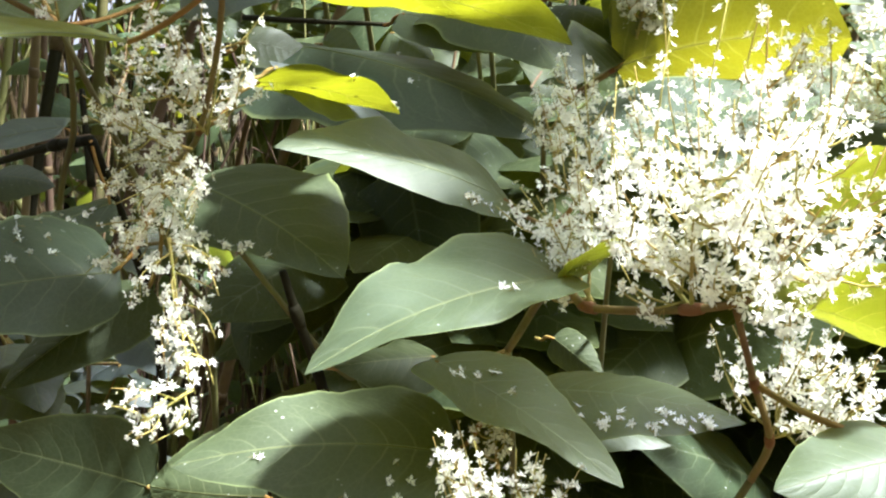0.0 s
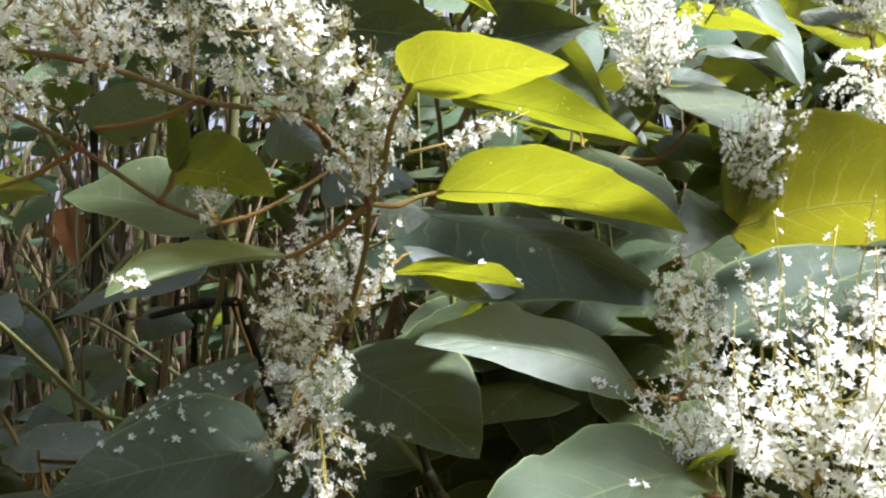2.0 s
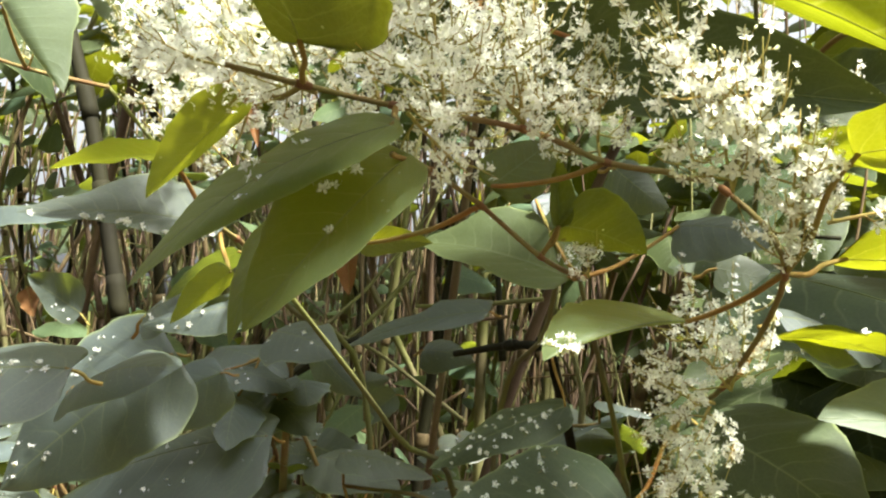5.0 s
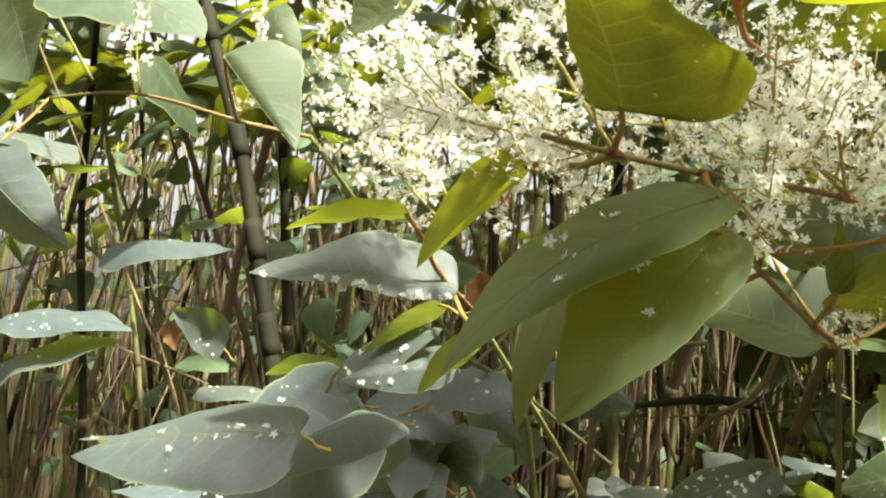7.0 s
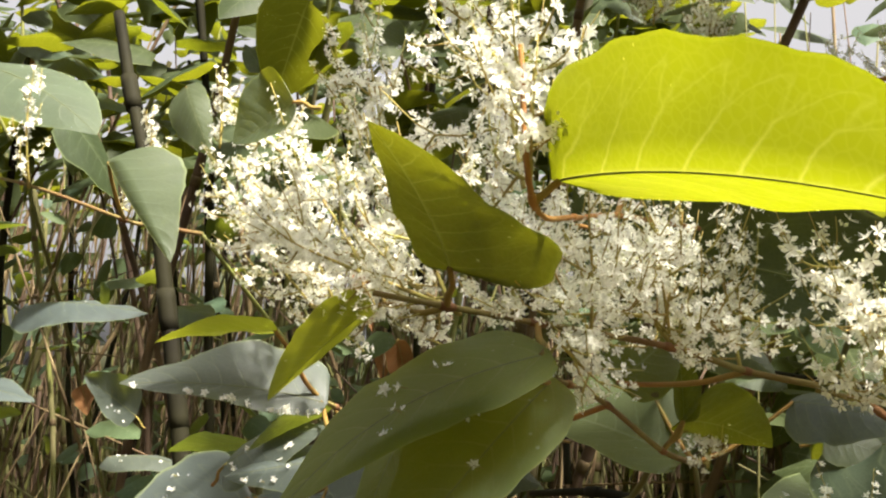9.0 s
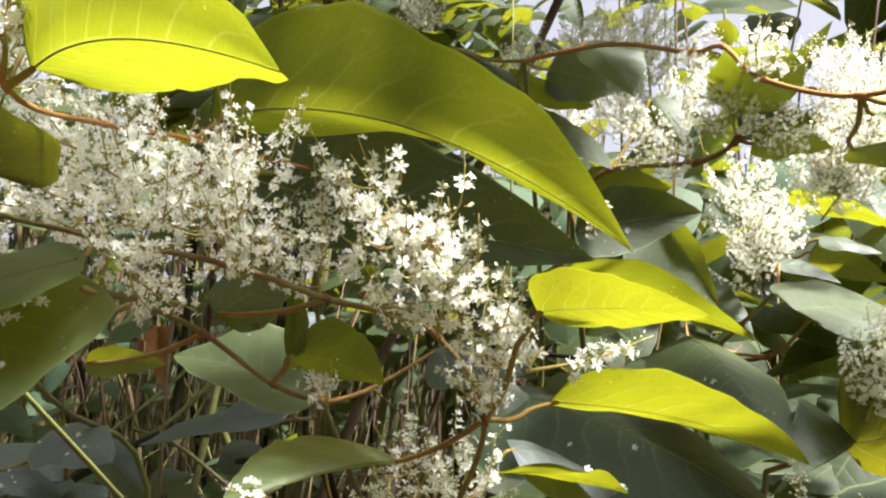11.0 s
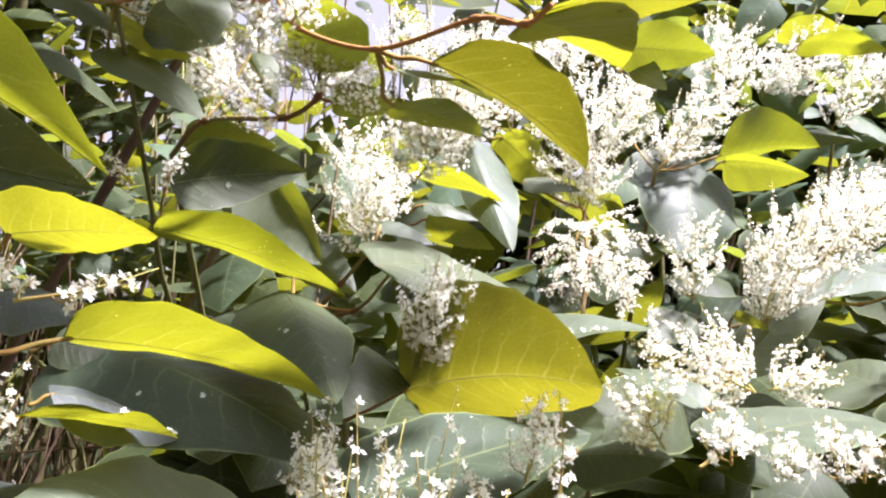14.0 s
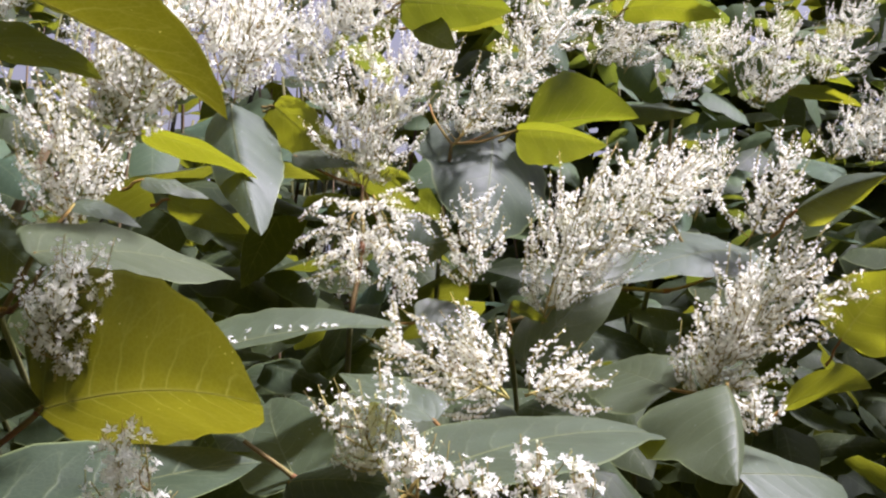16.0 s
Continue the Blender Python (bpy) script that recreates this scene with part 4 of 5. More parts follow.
leaf(b, (-0.513, 0.950, 1.439), (-0.450, 0.950, 1.428), (-0.490, 0.962, 1.453), (-0.479, 0.938, 1.411), mat=LEAF_SKY_TINT)

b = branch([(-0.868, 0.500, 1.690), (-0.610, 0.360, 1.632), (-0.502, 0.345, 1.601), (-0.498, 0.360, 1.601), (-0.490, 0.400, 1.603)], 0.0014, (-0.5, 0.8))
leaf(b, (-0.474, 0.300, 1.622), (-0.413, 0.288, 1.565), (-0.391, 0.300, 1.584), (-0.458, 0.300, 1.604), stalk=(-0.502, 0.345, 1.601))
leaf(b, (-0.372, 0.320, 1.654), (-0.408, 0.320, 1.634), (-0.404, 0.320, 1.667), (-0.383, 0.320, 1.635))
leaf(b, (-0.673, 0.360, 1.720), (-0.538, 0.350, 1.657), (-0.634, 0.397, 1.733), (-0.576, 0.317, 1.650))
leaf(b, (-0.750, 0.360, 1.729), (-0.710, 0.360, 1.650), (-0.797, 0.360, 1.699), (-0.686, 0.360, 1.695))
leaf(b, (-0.956, 0.500, 1.664), (-0.802, 0.480, 1.620), (-0.952, 0.551, 1.684), (-0.807, 0.435, 1.619), mat=LEAF_SKY_TINT)
leaf(b, (-0.887, 0.450, 1.626), (-0.727, 0.420, 1.539), (-0.783, 0.440, 1.605), (-0.836, 0.440, 1.554), stalk=(-0.868, 0.500, 1.690), mat=LEAF_SKY_TINT)
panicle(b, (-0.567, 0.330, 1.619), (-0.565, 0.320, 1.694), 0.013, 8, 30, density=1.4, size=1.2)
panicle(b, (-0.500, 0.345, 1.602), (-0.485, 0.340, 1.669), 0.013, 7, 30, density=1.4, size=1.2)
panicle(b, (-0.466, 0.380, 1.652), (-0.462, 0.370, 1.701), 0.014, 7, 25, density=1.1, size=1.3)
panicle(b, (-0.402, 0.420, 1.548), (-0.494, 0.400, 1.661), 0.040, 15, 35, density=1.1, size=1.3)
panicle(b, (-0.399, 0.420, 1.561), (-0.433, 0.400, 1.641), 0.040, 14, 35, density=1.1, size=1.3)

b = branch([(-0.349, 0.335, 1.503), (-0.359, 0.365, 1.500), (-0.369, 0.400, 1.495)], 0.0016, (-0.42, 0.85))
fallen(leaf(b, (-0.346, 0.330, 1.502), (-0.434, 0.285, 1.505), (-0.400, 0.333, 1.535), (-0.379, 0.297, 1.499), stalk=(-0.349, 0.335, 1.503), mat=LEAF_SKY_TINT), 26, 0.05, 0.95, -0.98, -0.75)
leaf(b, (-0.356, 0.300, 1.534), (-0.410, 0.280, 1.525), (-0.377, 0.284, 1.538), (-0.392, 0.302, 1.530), stalk=(-0.349, 0.335, 1.503), mat=LEAF_LIT, curl=0.1)
fallen(leaf(b, (-0.420, 0.310, 1.428), (-0.529, 0.270, 1.410), (-0.500, 0.323, 1.438), (-0.452, 0.271, 1.401), mat=LEAF_SKY_TINT), 9, 0.1, 0.7, -0.5, 0.3, 2)
leaf(b, (-0.462, 0.360, 1.415), (-0.371, 0.340, 1.431), (-0.439, 0.384, 1.436), (-0.394, 0.322, 1.411), mat=LEAF_SKY_TINT)
leaf(b, (-0.419, 0.450, 1.502), (-0.468, 0.440, 1.469), (-0.439, 0.437, 1.494), (-0.454, 0.457, 1.476), stalk=(-0.369, 0.400, 1.495), mat=LEAF_SKY_TINT, curl=0.1)
fallen(leaf(b, (-0.491, 0.450, 1.459), (-0.416, 0.450, 1.487), (-0.465, 0.467, 1.487), (-0.438, 0.433, 1.459), mat=LEAF_SKY_TINT), 8, 0.1, 0.9, -0.8, 0.8, 1, True)
fallen(leaf(b, (-0.409, 0.450, 1.468), (-0.477, 0.430, 1.452), (-0.455, 0.452, 1.472), (-0.439, 0.434, 1.445), stalk=(-0.369, 0.400, 1.495), mat=LEAF_SKY_TINT), 9, 0.1, 0.9, -0.8, 0.8, 1, True)
leaf(b, (-0.315, 0.300, 1.477), (-0.339, 0.290, 1.452), (-0.330, 0.289, 1.471), (-0.329, 0.305, 1.462), stalk=(-0.349, 0.335, 1.503), mat=LEAF_LIT, curl=0.1)

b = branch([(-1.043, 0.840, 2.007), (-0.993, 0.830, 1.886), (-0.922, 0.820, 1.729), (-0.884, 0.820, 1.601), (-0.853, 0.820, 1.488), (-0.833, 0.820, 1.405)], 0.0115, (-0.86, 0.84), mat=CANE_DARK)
fallen(leaf(b, (-1.324, 1.000, 1.625), (-1.078, 1.000, 1.616), (-1.253, 1.056, 1.642), (-1.136, 0.944, 1.585), mat=LEAF_SKY_TINT), 5, 0.1, 0.9, -0.8, 0.8, 1, True)
fallen(leaf(b, (-1.036, 0.950, 1.471), (-1.138, 0.950, 1.521), (-0.994, 0.950, 1.495), (-1.104, 0.950, 1.474), mat=LEAF_SKY_TINT), 6, 0.1, 0.9, -0.7, 0.7, 1, True)
fallen(leaf(b, (-1.155, 0.700, 1.498), (-0.949, 0.700, 1.484), (-1.106, 0.749, 1.515), (-0.982, 0.651, 1.470), mat=LEAF_SKY_TINT), 14, 0.2, 0.9, -0.8, 0, 1, True)
fallen(leaf(b, (-1.164, 0.700, 1.439), (-0.967, 0.700, 1.470), (-1.122, 0.743, 1.474), (-1.011, 0.657, 1.439), mat=LEAF_SKY_TINT), 10, 0.1, 0.9, -0.8, 0.8, 1, True)
fallen(leaf(b, (-1.023, 0.900, 1.417), (-0.886, 0.900, 1.408), (-0.974, 0.926, 1.424), (-0.927, 0.874, 1.402), mat=LEAF_SKY_TINT), 6, 0.1, 0.9, -0.6, 0.6, 1, True)
leaf(b, (-0.690, 1.100, 1.387), (-0.630, 1.100, 1.398), (-0.661, 1.100, 1.408), (-0.659, 1.100, 1.374), mat=LEAF_SKY_TINT)
leaf(b, (-1.191, 1.000, 1.505), (-1.173, 1.000, 1.464), (-1.205, 1.000, 1.488), (-1.153, 1.000, 1.482), mat=LEAF_DRY)
leaf(b, (-1.819, 1.300, 2.188), (-1.662, 1.300, 2.147), (-1.788, 1.328, 2.221), (-1.707, 1.272, 2.117), mat=LEAF_DRY)
leaf(b, (-1.640, 1.200, 2.192), (-1.371, 1.150, 2.033), (-1.542, 1.242, 2.162), (-1.473, 1.125, 2.055))
leaf(b, (-1.732, 1.300, 2.268), (-1.560, 1.300, 2.198), (-1.601, 1.258, 2.235), (-1.704, 1.342, 2.230), curl=0.1)
leaf(b, (-0.713, 0.620, 1.796), (-0.657, 0.600, 1.719), (-0.730, 0.613, 1.770), (-0.674, 0.613, 1.771))
leaf(b, (-1.129, 1.100, 1.636), (-1.003, 1.050, 1.614), (-1.122, 1.143, 1.655), (-1.014, 1.025, 1.584))
leaf(b, (-1.372, 1.200, 1.691), (-1.261, 1.200, 1.686), (-1.350, 1.230, 1.708), (-1.288, 1.170, 1.672))

b = branch([(-0.544, 0.720, 1.447), (-0.560, 0.740, 1.392), (-0.586, 0.780, 1.287)], 0.0040, (-0.55, 0.85))
leaf(b, (-0.655, 0.700, 1.459), (-0.757, 0.700, 1.445), (-0.691, 0.676, 1.466), (-0.730, 0.724, 1.441), mat=LEAF_SKY_TINT, curl=0.1)
leaf(b, (-0.538, 0.600, 1.416), (-0.620, 0.580, 1.359), (-0.602, 0.593, 1.404), (-0.558, 0.593, 1.365), mat=LEAF_SKY_TINT)
fallen(leaf(b, (-0.517, 0.640, 1.363), (-0.712, 0.600, 1.291), (-0.650, 0.670, 1.356), (-0.551, 0.584, 1.305), mat=LEAF_SKY_TINT), 14, 0.1, 0.9, -0.8, 0.8, 1, True)
leaf(b, (-0.621, 1.100, 1.376), (-0.687, 1.100, 1.327), (-0.663, 1.100, 1.373), (-0.636, 1.100, 1.341), mat=LEAF_SKY_TINT)
leaf(b, (-0.620, 0.900, 1.325), (-0.547, 0.900, 1.306), (-0.584, 0.900, 1.344), (-0.581, 0.900, 1.278), mat=LEAF_SKY_TINT)
leaf(b, (-0.597, 0.850, 1.435), (-0.538, 0.850, 1.389), (-0.554, 0.850, 1.424), (-0.587, 0.850, 1.392), mat=LEAF_SKY_TINT)
leaf(b, (-0.799, 1.250, 1.604), (-0.783, 1.250, 1.516), (-0.815, 1.250, 1.565), (-0.765, 1.250, 1.555), mat=LEAF_DRY)
leaf(b, (-0.857, 1.300, 1.588), (-0.850, 1.300, 1.542), (-0.863, 1.300, 1.570), (-0.835, 1.300, 1.565), mat=LEAF_DRY)

b = branch([(0.233, 0.820, 1.665), (0.234, 0.800, 1.611), (0.227, 0.780, 1.556)], 0.0022, (0.22, 1.0))
leaf(b, (0.124, 0.840, 1.733), (0.162, 0.740, 1.606), (0.110, 0.807, 1.684), (0.176, 0.807, 1.673))
leaf(b, (0.073, 0.760, 1.683), (0.155, 0.770, 1.655), (0.114, 0.746, 1.674), (0.101, 0.780, 1.668), curl=0.1)
leaf(b, (0.159, 0.850, 1.738), (0.220, 0.860, 1.682), (0.196, 0.838, 1.727), (0.175, 0.868, 1.696), curl=0.1)
leaf(b, (0.263, 0.860, 1.623), (0.318, 0.860, 1.634), (0.291, 0.860, 1.659), (0.292, 0.860, 1.609), stalk=(0.233, 0.820, 1.665))
leaf(b, (0.272, 0.720, 1.546), (0.323, 0.740, 1.550), (0.297, 0.733, 1.566), (0.296, 0.721, 1.535), stalk=(0.227, 0.780, 1.556))
leaf(b, (0.154, 0.900, 1.752), (0.209, 0.880, 1.694), (0.193, 0.870, 1.734), (0.164, 0.916, 1.723), curl=0.1)
leaf(b, (0.178, 0.820, 1.688), (0.232, 0.820, 1.681), (0.200, 0.826, 1.695), (0.201, 0.814, 1.676), stalk=(0.233, 0.820, 1.665))
leaf(b, (0.091, 0.780, 1.639), (0.150, 0.780, 1.615), (0.121, 0.768, 1.639), (0.106, 0.792, 1.621), curl=0.1)
panicle(b, (0.233, 0.820, 1.656), (0.236, 0.860, 1.838), 0.042, 25, 40, density=2.4, size=0.84)
panicle(b, (0.233, 0.820, 1.656), (0.294, 0.840, 1.784), 0.036, 18, 30, density=2.4, size=0.84)
panicle(b, (0.233, 0.820, 1.660), (0.191, 0.840, 1.786), 0.036, 18, 30, density=2.4, size=0.84)
panicle(b, (0.233, 0.820, 1.658), (0.218, 0.780, 1.572), 0.040, 18, 35, density=2.4, size=0.84)
panicle(b, (0.242, 0.820, 1.658), (0.271, 0.760, 1.567), 0.040, 18, 35, density=2.4, size=0.84)

b = branch([(0.508, 0.800, 1.595), (0.468, 0.780, 1.582), (0.418, 0.760, 1.578), (0.338, 0.740, 1.550)], 0.0018, (0.45, 1.0))
leaf(b, (0.541, 0.800, 1.619), (0.413, 0.740, 1.580), (0.505, 0.831, 1.648), (0.470, 0.729, 1.582), stalk=(0.508, 0.800, 1.595))
leaf(b, (0.619, 0.800, 1.551), (0.651, 0.760, 1.600), (0.615, 0.787, 1.608), (0.663, 0.787, 1.551))
leaf(b, (0.345, 0.720, 1.522), (0.442, 0.760, 1.619), (0.372, 0.733, 1.579), (0.412, 0.733, 1.556), stalk=(0.338, 0.740, 1.550))
leaf(b, (0.333, 0.700, 1.557), (0.356, 0.690, 1.545), (0.345, 0.693, 1.556), (0.345, 0.701, 1.548), stalk=(0.338, 0.740, 1.550), curl=0.1)
leaf(b, (0.471, 0.800, 1.661), (0.499, 0.800, 1.659), (0.485, 0.800, 1.667), (0.484, 0.800, 1.647), stalk=(0.508, 0.800, 1.595), curl=0.1)
panicle(b, (0.308, 0.727, 1.568), (0.307, 0.720, 1.645), 0.028, 18, 40, density=2.4, size=0.84)
panicle(b, (0.354, 0.700, 1.546), (0.394, 0.700, 1.654), 0.042, 24, 45, density=2.4, size=0.84)
panicle(b, (0.354, 0.700, 1.545), (0.438, 0.720, 1.678), 0.042, 22, 40, density=2.4, size=0.84)
panicle(b, (0.314, 0.600, 1.492), (0.232, 0.620, 1.527), 0.030, 19, 45, density=2.4, size=0.84)
panicle(b, (0.314, 0.600, 1.492), (0.284, 0.620, 1.539), 0.026, 13, 30, density=2.4, size=0.84)
panicle(b, (0.323, 0.600, 1.494), (0.360, 0.600, 1.511), 0.026, 13, 30, density=2.4, size=0.84)
panicle(b, (0.523, 0.860, 1.656), (0.547, 0.860, 1.736), 0.032, 16, 25, density=2.4, size=0.84)

b = branch([(0.441, 0.600, 1.500), (0.451, 0.620, 1.478), (0.471, 0.660, 1.447)], 0.0025, (0.5, 0.95))
leaf(b, (0.423, 0.560, 1.500), (0.395, 0.484, 1.453), (0.364, 0.535, 1.462), (0.420, 0.535, 1.483), stalk=(0.441, 0.600, 1.500))
leaf(b, (0.413, 0.620, 1.500), (0.384, 0.700, 1.513), (0.410, 0.691, 1.531), (0.386, 0.601, 1.488), stalk=(0.441, 0.600, 1.500))
leaf(b, (0.548, 0.760, 1.494), (0.641, 0.800, 1.512), (0.565, 0.743, 1.521), (0.599, 0.803, 1.499), curl=0.1)
leaf(b, (0.487, 0.600, 1.606), (0.515, 0.550, 1.616), (0.510, 0.591, 1.626), (0.505, 0.575, 1.600))
leaf(b, (0.445, 0.600, 1.453), (0.537, 0.660, 1.444), (0.512, 0.675, 1.467), (0.457, 0.565, 1.429), stalk=(0.451, 0.620, 1.478))
panicle(b, (0.430, 0.620, 1.490), (0.507, 0.600, 1.599), 0.034, 30, 60, density=2.4, size=0.84)
panicle(b, (0.460, 0.610, 1.526), (0.527, 0.600, 1.571), 0.026, 13, 40, density=2.4, size=0.84)
panicle(b, (0.430, 0.620, 1.492), (0.457, 0.600, 1.572), 0.030, 21, 50, density=2.4, size=0.84)
panicle(b, (0.520, 0.750, 1.614), (0.565, 0.750, 1.706), 0.032, 19, 30, density=2.4, size=0.84)
panicle(b, (0.278, 0.440, 1.442), (0.274, 0.430, 1.462), 0.012, 7, 40, density=1.1, size=1.5)
panicle(b, (0.299, 0.440, 1.442), (0.295, 0.430, 1.470), 0.013, 7, 40, density=1.1, size=1.5)
panicle(b, (0.312, 0.440, 1.442), (0.312, 0.430, 1.462), 0.011, 7, 35, density=1.1, size=1.5)
panicle(b, (0.389, 0.700, 1.591), (0.463, 0.700, 1.669), 0.034, 20, 30, density=2.4, size=0.84)
panicle(b, (0.742, 0.950, 1.736), (0.802, 0.950, 1.838), 0.045, 22, 15, density=2.4, size=0.9)
panicle(b, (0.500, 0.700, 1.474), (0.489, 0.680, 1.503), 0.020, 10, 20, density=2.4, size=0.84)

b = branch([(0.309, 0.860, 1.716), (0.307, 0.880, 1.683), (0.305, 0.900, 1.642)], 0.0022, (0.32, 1.1))
leaf(b, (0.353, 0.780, 1.705), (0.415, 0.750, 1.687), (0.374, 0.760, 1.705), (0.380, 0.780, 1.675), curl=0.1)
leaf(b, (0.380, 0.880, 1.741), (0.488, 0.900, 1.761), (0.407, 0.855, 1.781), (0.441, 0.919, 1.754), stalk=(0.309, 0.860, 1.716), curl=0.1)
leaf(b, (0.350, 0.900, 1.742), (0.332, 0.840, 1.626), (0.276, 0.845, 1.668), (0.413, 0.915, 1.707), stalk=(0.309, 0.860, 1.716), mat=LEAF_SHADE_DARK)
leaf(b, (0.261, 0.780, 1.807), (0.351, 0.800, 1.813), (0.295, 0.763, 1.826), (0.307, 0.811, 1.793), curl=0.1)
leaf(b, (0.273, 0.800, 1.796), (0.305, 0.800, 1.776), (0.294, 0.800, 1.803), (0.279, 0.800, 1.780), curl=0.1)
leaf(b, (0.279, 0.950, 1.882), (0.371, 0.950, 1.870), (0.320, 0.926, 1.891), (0.321, 0.974, 1.862), curl=0.1)
leaf(b, (0.293, 0.900, 1.764), (0.325, 0.900, 1.785), (0.308, 0.900, 1.796), (0.311, 0.900, 1.762), stalk=(0.309, 0.860, 1.716), curl=0.1)
panicle(b, (0.310, 0.860, 1.714), (0.388, 0.880, 1.830), 0.040, 21, 35, density=2.4, size=0.84)
panicle(b, (0.310, 0.860, 1.714), (0.458, 0.920, 1.897), 0.036, 24, 35, density=2.4, size=0.84)

b = branch([(0.611, 1.150, 1.863), (0.612, 1.180, 1.793), (0.609, 1.200, 1.711)], 0.0030, (0.6, 1.3))
leaf(b, (0.512, 1.000, 1.917), (0.622, 1.020, 1.921), (0.550, 0.980, 1.925), (0.573, 1.034, 1.914), curl=0.1)
leaf(b, (0.890, 1.400, 2.021), (0.990, 1.400, 1.999), (0.925, 1.379, 2.026), (0.936, 1.421, 2.017), curl=0.1)
leaf(b, (0.888, 1.400, 1.989), (1.002, 1.400, 1.968), (0.921, 1.377, 1.989), (0.944, 1.423, 1.980), curl=0.1)
leaf(b, (0.560, 1.170, 1.868), (0.625, 1.120, 1.845), (0.602, 1.166, 1.874), (0.593, 1.141, 1.836), stalk=(0.611, 1.150, 1.863))
leaf(b, (0.543, 1.150, 1.998), (0.666, 1.150, 1.979), (0.590, 1.119, 2.005), (0.610, 1.181, 1.986), curl=0.1)
panicle(b, (0.607, 1.150, 1.863), (0.668, 1.150, 1.980), 0.045, 21, 20, density=2.4, size=0.84)
panicle(b, (0.795, 1.300, 1.915), (0.832, 1.300, 2.086), 0.055, 21, 15, density=2.4, size=0.84)
panicle(b, (0.499, 1.100, 1.888), (0.541, 1.100, 1.946), 0.035, 15, 10, density=2.4, size=0.84)
panicle(b, (0.781, 1.100, 1.786), (0.828, 1.100, 1.857), 0.035, 15, 10, density=2.4, size=0.84)
panicle(b, (0.801, 1.350, 1.940), (0.885, 1.350, 2.059), 0.050, 18, 8, density=2.4, size=0.84)
panicle(b, (0.965, 1.400, 2.066), (1.016, 1.400, 2.144), 0.050, 16, 8, density=2.4, size=0.84)
panicle(b, (0.853, 1.250, 1.941), (0.890, 1.250, 2.017), 0.045, 16, 8, density=2.4, size=0.84)
panicle(b, (0.727, 1.250, 1.950), (0.737, 1.250, 2.024), 0.045, 16, 8, density=2.4, size=0.84)
panicle(b, (0.891, 1.200, 1.841), (0.928, 1.200, 1.927), 0.045, 16, 8, density=2.4, size=0.84)
panicle(b, (-0.082, 0.850, 1.761), (-0.076, 0.850, 1.837), 0.042, 17, 8, density=2.2, size=0.9)
panicle(b, (-0.138, 0.900, 1.777), (-0.130, 0.900, 1.839), 0.042, 17, 8, density=2.2, size=0.9)
panicle(b, (0.053, 0.950, 1.831), (0.060, 0.950, 1.909), 0.042, 17, 8, density=2.2, size=0.9)
panicle(b, (0.118, 0.900, 1.753), (0.125, 0.900, 1.832), 0.042, 17, 8, density=2.2, size=0.9)
panicle(b, (0.210, 1.000, 1.847), (0.219, 1.000, 1.935), 0.042, 17, 8, density=2.2, size=0.9)
panicle(b, (-0.018, 0.950, 1.791), (-0.016, 0.950, 1.869), 0.042, 17, 8, density=2.2, size=0.9)
panicle(b, (0.277, 1.000, 1.874), (0.263, 1.000, 1.948), 0.050, 18, 10, density=2.4, size=0.84)
panicle(b, (0.187, 1.000, 1.814), (0.161, 1.000, 1.891), 0.045, 18, 10, density=2.4, size=0.84)
panicle(b, (0.144, 0.900, 1.796), (0.125, 0.900, 1.877), 0.045, 19, 12, density=2.4, size=0.84)
panicle(b, (0.536, 1.100, 1.883), (0.589, 1.100, 1.977), 0.050, 19, 10, density=2.4, size=0.84)
panicle(b, (0.224, 0.900, 1.827), (0.229, 0.900, 1.902), 0.045, 18, 12, density=2.4, size=0.84)
panicle(b, (0.278, 0.900, 1.769), (0.300, 0.900, 1.831), 0.040, 18, 12, density=2.4, size=0.84)
panicle(b, (0.400, 1.000, 1.854), (0.434, 1.000, 1.939), 0.050, 19, 12, density=2.4, size=0.84)
panicle(b, (0.458, 0.800, 1.645), (0.501, 0.800, 1.700), 0.040, 18, 15, density=2.4, size=0.84)
panicle(b, (0.154, 0.800, 1.757), (0.142, 0.800, 1.806), 0.035, 15, 15, density=2.4, size=0.84)

b = branch([(0.169, 0.620, 1.467), (0.199, 0.620, 1.446), (0.210, 0.620, 1.431)], 0.0018, (0.2, 0.85))
leaf(b, (0.261, 0.498, 1.456), (0.397, 0.567, 1.473), (0.321, 0.570, 1.489), (0.311, 0.472, 1.463))
leaf(b, (0.268, 0.560, 1.480), (0.220, 0.599, 1.504), (0.247, 0.594, 1.508), (0.243, 0.552, 1.487))
leaf(b, (0.196, 0.600, 1.446), (0.250, 0.560, 1.446), (0.223, 0.609, 1.460), (0.224, 0.565, 1.428), stalk=(0.199, 0.620, 1.446), mat=LEAF_SHADE_DARK)
leaf(b, (0.199, 0.620, 1.446), (0.176, 0.720, 1.493), (0.157, 0.663, 1.460), (0.213, 0.643, 1.480), stalk=(0.199, 0.620, 1.446))
panicle(b, (0.244, 0.560, 1.453), (0.228, 0.580, 1.492), 0.032, 12, 35, density=1.1, size=1.25)
panicle(b, (0.253, 0.460, 1.447), (0.250, 0.450, 1.474), 0.018, 7, 35, density=1.1, size=1.5)
panicle(b, (0.144, 0.420, 1.436), (0.148, 0.410, 1.477), 0.012, 9, 45, density=1.1, size=1.5)

b = branch([(0.053, 0.620, 1.581), (0.030, 0.660, 1.561), (0.006, 0.700, 1.541)], 0.0020, (0.02, 1.0))
leaf(b, (0.088, 0.700, 1.633), (0.131, 0.700, 1.622), (0.107, 0.707, 1.636), (0.110, 0.693, 1.621))
